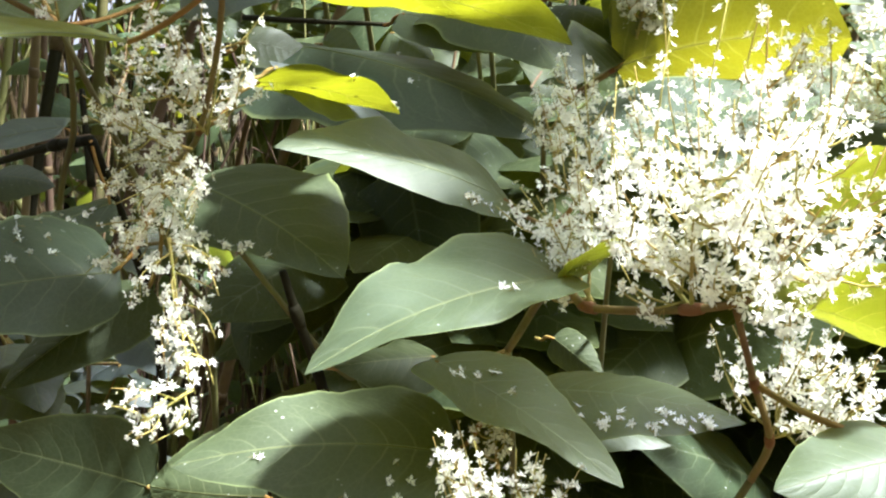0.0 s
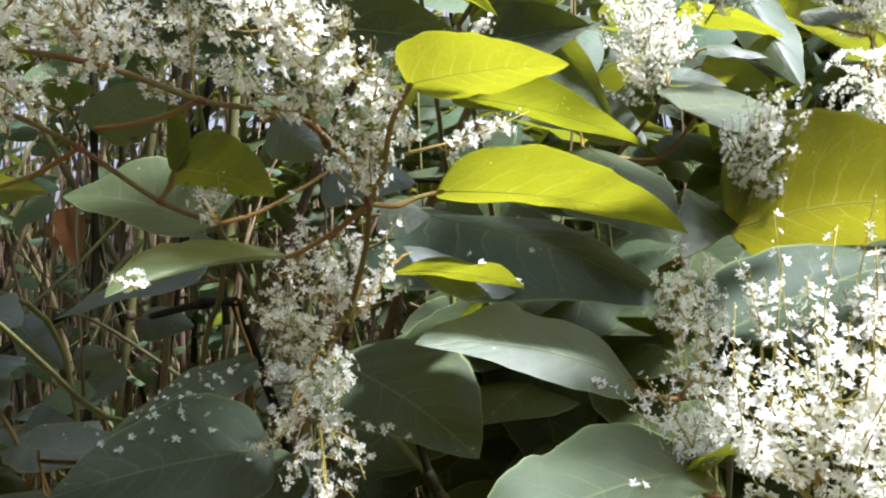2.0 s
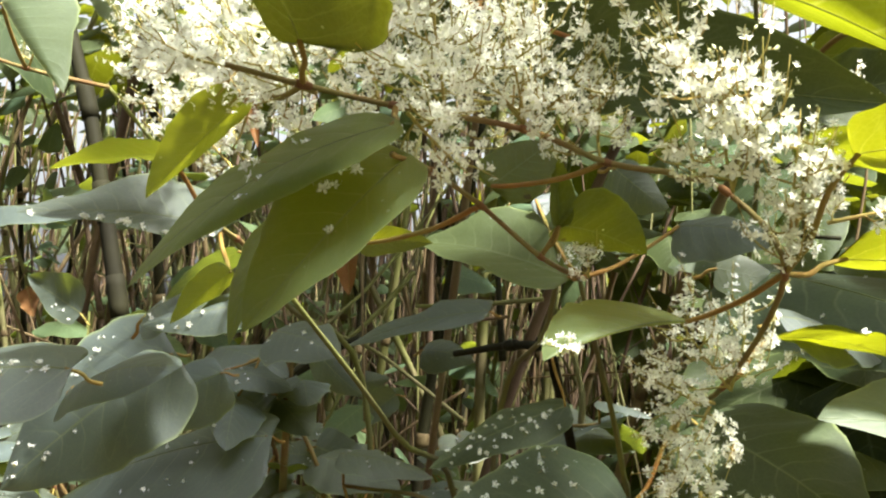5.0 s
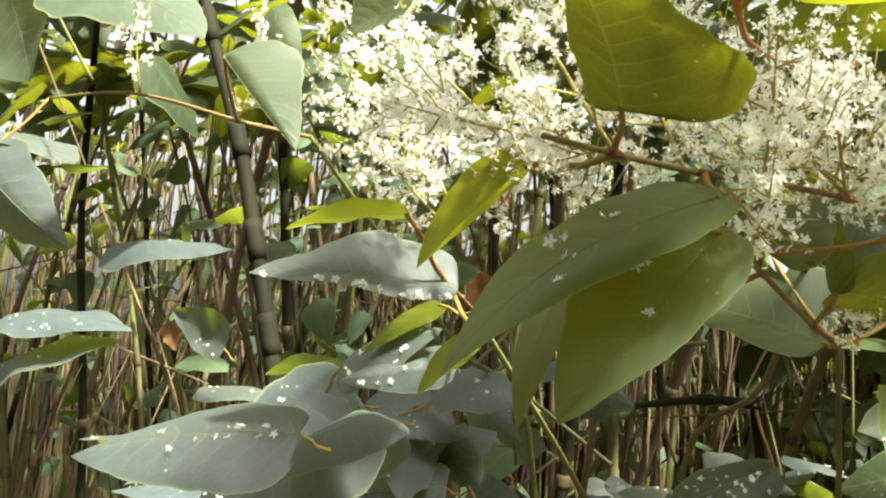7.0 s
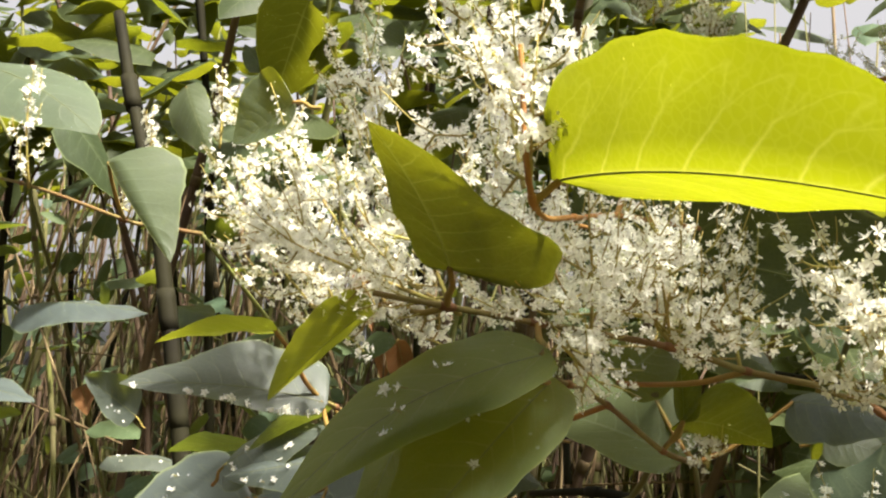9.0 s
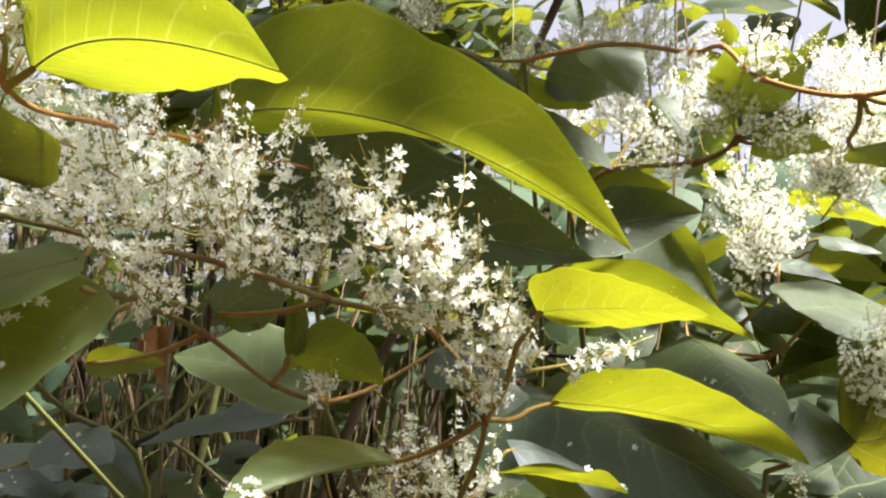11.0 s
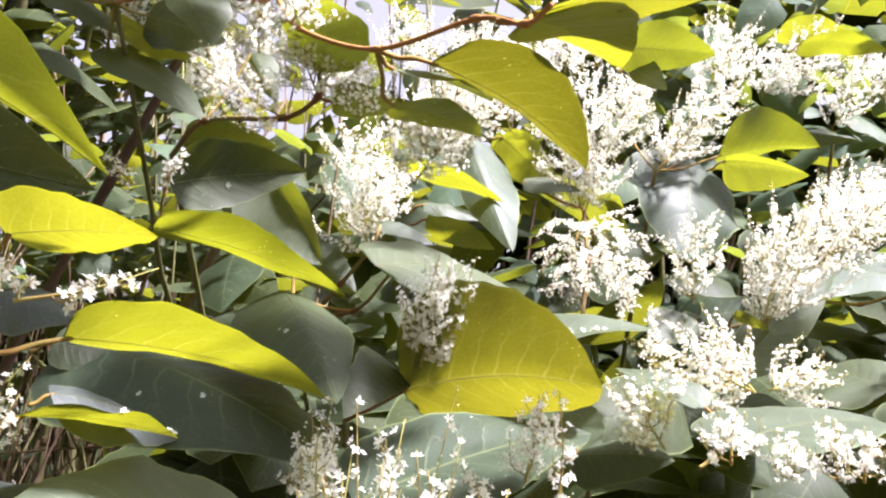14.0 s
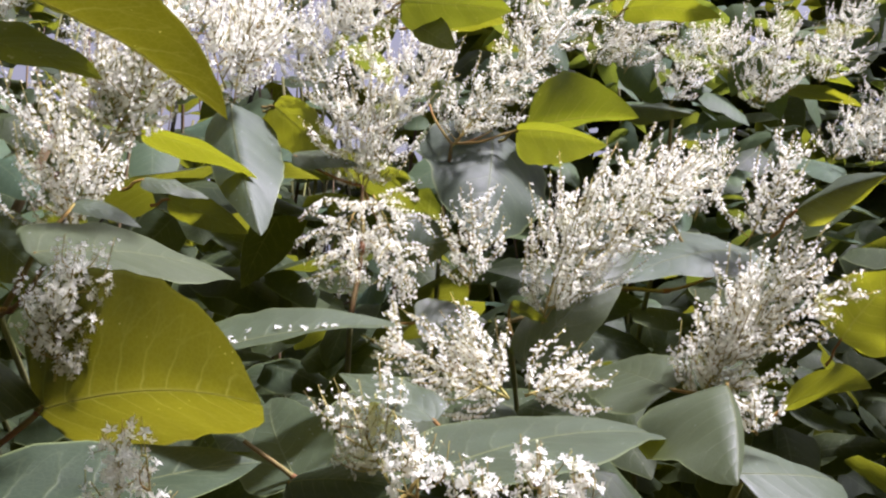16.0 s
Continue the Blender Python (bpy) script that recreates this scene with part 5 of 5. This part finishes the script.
leaf(b, (0.056, 0.660, 1.606), (0.097, 0.660, 1.593), (0.074, 0.666, 1.610), (0.078, 0.654, 1.595), stalk=(0.053, 0.620, 1.581))
panicle(b, (0.080, 0.620, 1.628), (0.114, 0.600, 1.691), 0.034, 15, 25, density=1.7, size=0.98)
twig([(-0.663, 1.000, 1.455), (-0.658, 1.100, 1.435), (-0.611, 1.150, 1.390), (-0.542, 1.150, 1.344)], 0.0035, CANE, 'green leafless twig bending down in the thicket')
twig([(-0.759, 1.300, 1.266), (-0.725, 1.400, 1.318), (-0.685, 1.500, 1.368)], 0.0030, CANE_DRY, 'dry straw-coloured dead twig among the canes')
twig([(-0.526, 0.950, 1.489), (-0.442, 0.960, 1.494), (-0.377, 0.970, 1.501)], 0.0030, CANE, 'pale dead cane lying across the thicket')
twig([(-0.526, 0.900, 1.460), (-0.466, 0.920, 1.470), (-0.411, 0.950, 1.480)], 0.0025, CANE_DRY, 'pale dead cane lying across the thicket')
twig([(-0.749, 1.100, 1.412), (-0.692, 1.150, 1.475), (-0.649, 1.200, 1.549)], 0.0040, CANE, 'slanting green cane in the thicket')
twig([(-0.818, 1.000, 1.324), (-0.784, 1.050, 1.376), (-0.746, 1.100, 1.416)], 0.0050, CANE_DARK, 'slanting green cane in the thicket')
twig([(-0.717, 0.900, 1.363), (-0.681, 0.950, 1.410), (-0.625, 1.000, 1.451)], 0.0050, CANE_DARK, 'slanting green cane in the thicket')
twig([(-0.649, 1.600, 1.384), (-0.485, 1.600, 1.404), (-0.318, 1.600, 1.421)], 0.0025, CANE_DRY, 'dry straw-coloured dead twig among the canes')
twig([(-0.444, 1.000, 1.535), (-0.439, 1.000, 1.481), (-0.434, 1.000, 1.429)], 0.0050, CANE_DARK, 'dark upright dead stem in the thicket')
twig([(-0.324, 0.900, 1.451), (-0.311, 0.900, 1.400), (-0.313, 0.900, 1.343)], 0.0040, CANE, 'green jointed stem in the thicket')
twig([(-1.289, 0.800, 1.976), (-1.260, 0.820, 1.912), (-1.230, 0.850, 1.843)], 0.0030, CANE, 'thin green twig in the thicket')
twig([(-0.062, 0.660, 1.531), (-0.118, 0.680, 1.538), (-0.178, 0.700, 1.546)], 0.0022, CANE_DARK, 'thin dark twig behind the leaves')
twig([(-1.753, 1.400, 2.298), (-1.784, 1.400, 2.155), (-1.787, 1.400, 2.116)], 0.0050, CANE_DRY, 'bleached upright cane in the thicket')


# ---- the thicket behind: ground, canes, dim leaves ----
def ground_sheet():
    n, size = 60, 60.0
    verts, faces = [], []
    for i in range(n + 1):
        for j in range(n + 1):
            x = size * ((2 * i / n - 1) ** 3)
            y = 2 + size * ((2 * j / n - 1) ** 3)
            verts.append((x, y, 0.05 * noise.noise(Vector((x * 0.7, y * 0.7, 0)))))
    for i in range(n):
        for j in range(n):
            a = i * (n + 1) + j
            faces.append((a, a + n + 1, a + n + 2, a + 1))
    m = stem_material("leaf_litter", (0.055, 0.055, 0.025), (0.06, 0.042, 0.025), 6)
    return tagged(mesh_object("ground", verts, faces, m), "brown earth under dead leaves", "ground", kind="structure")


ground_sheet()
rc = random.Random(5)


def woodland_bank():
    """The shaded wooded bank that closes the view behind the canes, with an uneven top."""
    verts, faces, n, k = [], [], 90, 14
    for i in range(n + 1):
        a = math.pi * (0.02 + 0.96 * i / n)
        for j in range(k + 1):
            r = 7.0 - 0.9 * j / k
            z = (1.6 if 10 < i < 28 else 2.2) * j / k + (0.9 * noise.noise(Vector((i * 0.3, j * 0.1, 1))) if j else -0.2)
            r += 0.35 * noise.noise(Vector((i * 0.5, j * 0.6, 5)))
            verts.append((-0.5 - r * math.cos(a), r * math.sin(a), z))
    for i in range(n):
        for j in range(k):
            a = i * (k + 1) + j
            faces.append((a, a + k + 1, a + k + 2, a + 1))
    m = stem_material("bank_undergrowth", (0.035, 0.045, 0.018), (0.05, 0.035, 0.02), 3)
    return tagged(mesh_object("backdrop", verts, faces, m), "dark wooded bank behind the thicket", "woodland", kind="structure")


woodland_bank()


def cane_tube(height, lean, radius, steps=20):
    pts = [np.array((lean[0] * s * s * height, lean[1] * s * s * height, s * height)) for s in (0, 0.2, 0.4, 0.6, 0.8, 1.0)]
    wob = [p + np.array((rc.uniform(-0.02, 0.02), rc.uniform(-0.02, 0.02), 0)) if 0 < k else p + np.array((0, 0, -0.06)) for k, p in enumerate(pts)]
    line = smooth_line(wob, steps)
    n = len(line)
    return line, tube_data(line, [radius * (1 - 0.45 * i / n) * (1.22 if i % 3 == 0 else 1) for i in range(n)], 7)


def cane(x, y, height, lean, radius, mat):
    thing = new("knotweed_cane")
    thing.location = (x, y, 0)
    tagged(thing, "upright jointed knotweed cane in the thicket", "plant", "thicket canes")
    line, (v, f) = cane_tube(height, lean, radius)
    mesh_object("stem", v, f, mat, thing)
    n = len(line)
    for i in (9, 12, 15):
        p, d = line[i], line[i + 1] - line[i - 1]
        d = d / np.linalg.norm(d)
        rr = radius * (1 - 0.45 * i / n) * 1.22
        v, f = tube_data([p - d * rr * 1.1, p - d * rr * 0.4, p + d * rr * 0.4, p + d * rr * 1.1], [rr * 1.02, rr * 1.18, rr * 1.14, rr * 1.02], 7)
        mesh_object("cane_joint", v, f, JOINT, thing)
    return thing


JOINT = stem_material("cane_joint_brown", (0.10, 0.075, 0.035), (0.06, 0.04, 0.02), 60)
masters = []
for k in range(18):
    q = cane(-0.6 - 2.2 * rc.random(), 1.2 + 2.4 * rc.random(), rc.uniform(1.9, 2.7), (rc.uniform(-0.22, 0.22), rc.uniform(-0.12, 0.12)),
             rc.uniform(0.004, 0.011) if k % 3 else rc.uniform(0.009, 0.013), (CANE, CANE_BROWN, CANE, CANE_DARK, CANE_DRY, CANE)[k % 6])
    masters.append(q)
for k in range(280):
    x = rc.uniform(-3.4, 0.9) if k < 180 else rc.uniform(-3.2, -0.7)
    copy_thing(rc.choice(masters), pose(x, (1.25 if x < -0.6 else 2.4) + (2.9 if x < -0.6 else 1.5) * rc.random(), 0, rc.gauss(0, 4), rc.gauss(0, 7), rc.uniform(0, 360)))

# thin dead and living side stems, tangled at all slants between the canes
V, F, M = [], [], []
for k in range(520):
    x, y, z = rc.uniform(-3.0, 0.2), 1.0 + 2.4 * rc.random(), rc.uniform(0.5, 1.75)
    ln, w = rc.uniform(0.35, 1.1), rc.uniform(0, 6.28)
    tilt = rc.gauss(0, 0.5 if k % 3 else 1.1)
    d = np.array((math.sin(tilt) * math.cos(w), 0.6 * math.sin(tilt) * math.sin(w), math.cos(tilt)))
    c = np.array((x, y, z))
    bend = np.array((rc.gauss(0, 0.05), rc.gauss(0, 0.05), 0)) * ln
    line = smooth_line([c - d * ln / 2, c + bend, c + d * ln / 2], 8)
    v, f = tube_data(line, [rc.uniform(0.0013, 0.0035) * (1 - 0.05 * i) for i in range(len(line))], 5)
    kind = (0, 1, 2, 0, 1, 2, 0, 1)[k % 8]
    if y < 1.8:
        tagged(mesh_object("twig", v, f, (CANE_DRY, CANE, CANE_BROWN)[kind]), ("dry straw-coloured thin twig in the cane thicket", "thin green side stem in the cane thicket", "thin red-brown dead twig in the cane thicket")[kind], "twig", "thicket twigs")
        continue
    o = len(V)
    V.extend(v)
    F.extend(tuple(o + q for q in g) for g in f)
    M.extend([kind] * len(f))
tagged(mesh_object("tangled_stems", V, F, CANE_DRY, mats=[CANE_DRY, CANE, CANE_BROWN], face_mats=M), "thin brown and green stems tangled between the canes", "stems", kind="stuff")


# the crowd of thin canes deep in the thicket
V, F, M = [], [], []
for k in range(620):
    x, y = rc.uniform(-4.6, 0.3), rc.uniform(2.6, 4.6)
    h, lx, r0 = rc.uniform(1.8, 3.0), rc.gauss(0, 0.22), rc.uniform(0.003, 0.009)
    line = smooth_line([(x, y, -0.03), (x + 0.3 * lx, y + rc.gauss(0, 0.05), 0.5 * h), (x + lx, y + rc.gauss(0, 0.1), h)], 6)
    v, f = tube_data(line, [r0 * (1 - 0.08 * i) for i in range(len(line))], 5)
    o = len(V)
    V.extend(v)
    F.extend(tuple(o + q for q in g) for g in f)
    M.extend([k % 3] * len(f))
tagged(mesh_object("distant_canes", V, F, CANE, mats=[CANE, CANE_BROWN, CANE_DRY], face_mats=M), "crowded thin canes deep in the thicket", "canes", kind="stuff")

# a small leaf of few faces, for the crowd
SMALL = blade_data((0, 0, 0), (0, 1, 0), (0.36, 0.33, 0.03), (-0.36, 0.33, 0.03), 0.06, -0.15, 6, 2, 7)
SMALL_V, SMALL_F, SMALL_UV = np.array(SMALL[0]), SMALL[1], SMALL[2]


def leaf_crowd(name, spots, mat, label, category="foliage"):
    """Many small leaves in one mesh: spots are (place, direction, normal, length)."""
    V, F, U = [], [], []
    o = 0
    spots = [q for q in spots if q[0][1] < 0.9 or not under_gap(q[0])]
    for p, d, nrm, ln in spots:
        d = Vector(d).normalized()
        x = d.cross(Vector(nrm)).normalized()
        z = x.cross(d)
        m = np.array((tuple(x), tuple(d), tuple(z)))
        V.append(SMALL_V @ m * ln + np.array(p))
        F.extend(tuple(o + k for k in g) for g in SMALL_F)
        U.extend(SMALL_UV)
        o += len(SMALL_V)
    ob = mesh_object(name, np.concatenate(V).tolist(), F, mat, None, U)
    return tagged(ob, label, category, kind="stuff")


def crowd_spots(count, x0, x1, y0, y1, z0, rise, size, facing=1.0):
    """Leaf places in a leaning hedge: its top rises with distance from the eye line."""
    out = []
    while len(out) < count:
        x, y = rc.uniform(x0, x1), rc.uniform(y0, y1)
        top = 1.45 + rise * (y + 0.1)
        z = rc.uniform(z0, top)
        ragged = 0.35 * (x1 - x0) * abs(noise.noise(Vector((y * 1.7, z * 1.3, x1))))
        if x > x1 - ragged or (x0 < -2 and x < x0 + ragged):
            continue
        if noise.noise(Vector((x * 2.1, y * 2.1, z * 2.1 + 3))) < -0.22:
            continue
        d = (rc.gauss(0, 0.8), rc.gauss(-0.35, 0.6), rc.gauss(-0.35, 0.35))
        nrm = (rc.gauss(0, 0.35), rc.gauss(-0.45 * facing, 0.35), 0.8)
        out.append(((x, y, z), d, nrm, size * rc.uniform(0.6, 1.3)))
    return out


def under_gap(p):
    """Whether a leaf would hang in the gap of the canopy, through which the sky shows over the near plumes."""
    az, el = math.degrees(math.atan2(p[0] + 0.02, p[1] + 0.06)), math.degrees(math.atan2(p[2] - 1.48, math.hypot(p[0], p[1] + 0.06)))
    edge = 4 * noise.noise(Vector((az * 0.15, el * 0.15, 7)))
    return -12 < az + edge < 10 and el > 15 + edge and rc.random() < 0.88


front = crowd_spots(3900, -0.25, 2.2, 0.95, 2.2, 0.5, 0.66, 0.12)
front = [s for s in front if not (s[0][1] < 1.5 and s[0][2] > 1.72 and 0.3 < s[0][0] < 1.2 and rc.random() < 0.8)]
front = [s for s in front if s[0][1] > 1.2 or s[0][2] > 1.66 or s[0][0] < 0.3]
front = [s for s in front if s[0][2] < 1.72 or s[0][0] > 0.5 or rc.random() < 0.3]      # open to the sky over the near plumes
# split by height: dark copy below, bright copy on top as if better lit
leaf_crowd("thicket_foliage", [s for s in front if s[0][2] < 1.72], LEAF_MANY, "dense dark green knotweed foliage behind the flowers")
leaf_crowd("thicket_foliage", [(p, d, n, 0.75 * s) for p, d, n, s in front if p[2] >= 1.72], LEAF_BRIGHT, "lighter small knotweed leaves at the top of the thicket")
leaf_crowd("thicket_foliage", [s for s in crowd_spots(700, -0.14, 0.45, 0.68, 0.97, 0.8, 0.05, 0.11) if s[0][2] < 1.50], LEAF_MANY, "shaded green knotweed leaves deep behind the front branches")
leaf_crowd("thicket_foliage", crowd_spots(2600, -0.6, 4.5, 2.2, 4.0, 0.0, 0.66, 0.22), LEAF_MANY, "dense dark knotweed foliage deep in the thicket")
leaf_crowd("thicket_foliage", crowd_spots(1700, -3.2, -0.3, 1.0, 3.4, 0.3, 0.4, 0.08), LEAF_BRIGHT, "scattered small green leaves between the canes")
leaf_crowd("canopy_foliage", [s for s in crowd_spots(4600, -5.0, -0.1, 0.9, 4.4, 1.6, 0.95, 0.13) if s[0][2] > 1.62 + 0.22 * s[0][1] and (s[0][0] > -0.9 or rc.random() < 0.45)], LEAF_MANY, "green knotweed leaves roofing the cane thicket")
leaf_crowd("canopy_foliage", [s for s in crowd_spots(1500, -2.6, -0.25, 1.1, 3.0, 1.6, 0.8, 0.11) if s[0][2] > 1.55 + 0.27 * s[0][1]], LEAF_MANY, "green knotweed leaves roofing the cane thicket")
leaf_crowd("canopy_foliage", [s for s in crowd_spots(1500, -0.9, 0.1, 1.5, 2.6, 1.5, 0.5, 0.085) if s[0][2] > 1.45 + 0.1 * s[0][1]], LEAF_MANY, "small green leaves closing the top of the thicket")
# unseen stand on the right, added to keep the sun off the background
leaf_crowd("thicket_foliage", crowd_spots(900, 1.25, 2.4, 0.15, 1.2, 0.2, 0.9, 0.13), LEAF_MANY, "unseen knotweed foliage added at the right to shade the background")
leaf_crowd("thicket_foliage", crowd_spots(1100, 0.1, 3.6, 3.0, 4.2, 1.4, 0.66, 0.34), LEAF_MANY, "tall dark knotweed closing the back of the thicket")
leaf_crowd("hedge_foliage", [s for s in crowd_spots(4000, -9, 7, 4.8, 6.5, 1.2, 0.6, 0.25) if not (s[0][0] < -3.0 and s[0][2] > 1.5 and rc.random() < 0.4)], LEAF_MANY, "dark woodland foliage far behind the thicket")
# unseen bushes behind the camera, added to block the low sky
leaf_crowd("hedge_foliage", [((x, -y, z), d, (n[0], -n[1], n[2]), s) for (x, y, z), d, n, s in crowd_spots(1500, -8, 8, 3.5, 5.0, 0.0, 0.95, 0.8)], LEAF_MANY, "unseen dark green bushes added behind the camera to cut sky light")

# leaves above the view, added only to keep sky light off the lower shoots
shade_roof = []
while len(shade_roof) < 260:
    x, y = rc.uniform(-0.32, 0.08), rc.uniform(0.42, 1.0)
    z = 1.55 + 0.62 * (y + 0.1) + rc.uniform(0, 0.25)
    shade_roof.append(((x, y, z), (rc.gauss(0, 1), rc.gauss(0, 1), -0.3), (rc.gauss(0, 0.25), rc.gauss(0, 0.25), 1), rc.uniform(0.08, 0.14)))
leaf_crowd("overhanging_foliage", shade_roof, LEAF_MANY, "unseen knotweed leaves added to shade the lower shoots")

litter = []
for _ in range(1500):
    x, y = rc.uniform(-3.5, 3), rc.uniform(-2.5, 3.5)
    litter.append(((x, y, 0.012 + 0.05 * noise.noise(Vector((x * 0.7, y * 0.7, 0)))), (rc.gauss(0, 1), rc.gauss(0, 1), 0.05), (rc.gauss(0, 0.15), rc.gauss(0, 0.15), 1), rc.uniform(0.05, 0.12)))
leaf_crowd("fallen_leaves", litter, LEAF_DRY, "withered brown leaves lying on the earth")

# unseen leaf patches in the sun's way, added to dapple chosen leaves and flowers
over, ro = [], random.Random(12)
for x0, x1, y0, y1, many in ((0.03, 0.17, 0.22, 0.31, 46), (0.20, 0.31, 0.34, 0.46, 30), (-0.14, 0.06, 0.08, 0.22, 17), (0.43, 0.55, 0.19, 0.25, 26), (0.03, 0.17, 0.07, 0.21, 10)):
    for _ in range(many):
        p = (ro.uniform(x0, x1), ro.uniform(y0, y1), ro.uniform(1.95, 2.06))
        over.append((p, (ro.gauss(0, 1), ro.gauss(0, 1), -0.3), (ro.gauss(0, 0.2), ro.gauss(0, 0.2), 1), ro.uniform(0.05, 0.085)))
leaf_crowd("overhanging_foliage", over, LEAF_MANY, "unseen knotweed leaves added overhead to shade parts of the branches")

# low side shoots among the canes, each with a few broad leaves
ru = random.Random(31)
for k in range(16):
    x, y, z = ru.uniform(-1.15, -0.38) if k < 9 else ru.uniform(-0.75, -0.22), ru.uniform(0.62, 1.25) if k < 9 else ru.uniform(0.75, 1.3), ru.uniform(1.18, 1.40)
    pts = [(x + 0.10 * ru.uniform(-1, 1), y - 0.10, z + 0.04), (x, y - 0.04, z + 0.02), (x + 0.03 * ru.uniform(-1, 1), y, z - 0.06), (x, y + 0.05, z - 0.2)]
    shoot = branch(pts, 0.0025, (x, y + 0.08), label="low knotweed shoot with broad dull green leaves")
    for i in range(9):
        c = np.array(pts[i % 3]) + np.array((ru.uniform(-0.03, 0.03), ru.uniform(-0.02, 0.02), ru.uniform(-0.05, 0.03)))
        a = ru.uniform(0, 6.28)
        d = np.array((math.cos(a), 0.7 * math.sin(a) - 0.3, ru.uniform(-0.55, 0.05)))
        d /= np.linalg.norm(d)
        ln = ru.uniform(0.055, 0.105)
        up = np.array((ru.gauss(0, 0.25), ru.gauss(-0.35, 0.3), 1.0))
        w = np.cross(d, up)
        w = w / np.linalg.norm(w) * ln * ru.uniform(0.30, 0.38)
        m = c + d * ln * 0.33
        ob = leaf(shoot, tuple(c), tuple(c + d * ln), tuple(m + w), tuple(m - w), stalk=tuple(np.array(pts[i % 3])), mat=LEAF_SKY_TINT)
        if i % 3 == 0:
            fallen(ob, 5, 0.1, 0.9, -0.8, 0.8, 1, True)

V, F, M, o = [], [], [], 0
for k, m in enumerate(far_fallen):
    tv, tf, tm = TEMPLATES[k % 5]
    a = np.array(m)
    V.append(tv @ a[:3, :3].T + a[:3, 3])
    F.extend(tuple(o + q for q in g) for g in tf)
    M.extend(tm)
    o += len(tv)
rest = mesh_object("fallen_flowers", np.concatenate(V).tolist(), F, PETAL, None, smooth=False, mats=[PETAL, BUD, STALK], face_mats=M)
tagged(rest, "tiny white flowers dropped on leaves in the thicket", "flowers", kind="stuff")
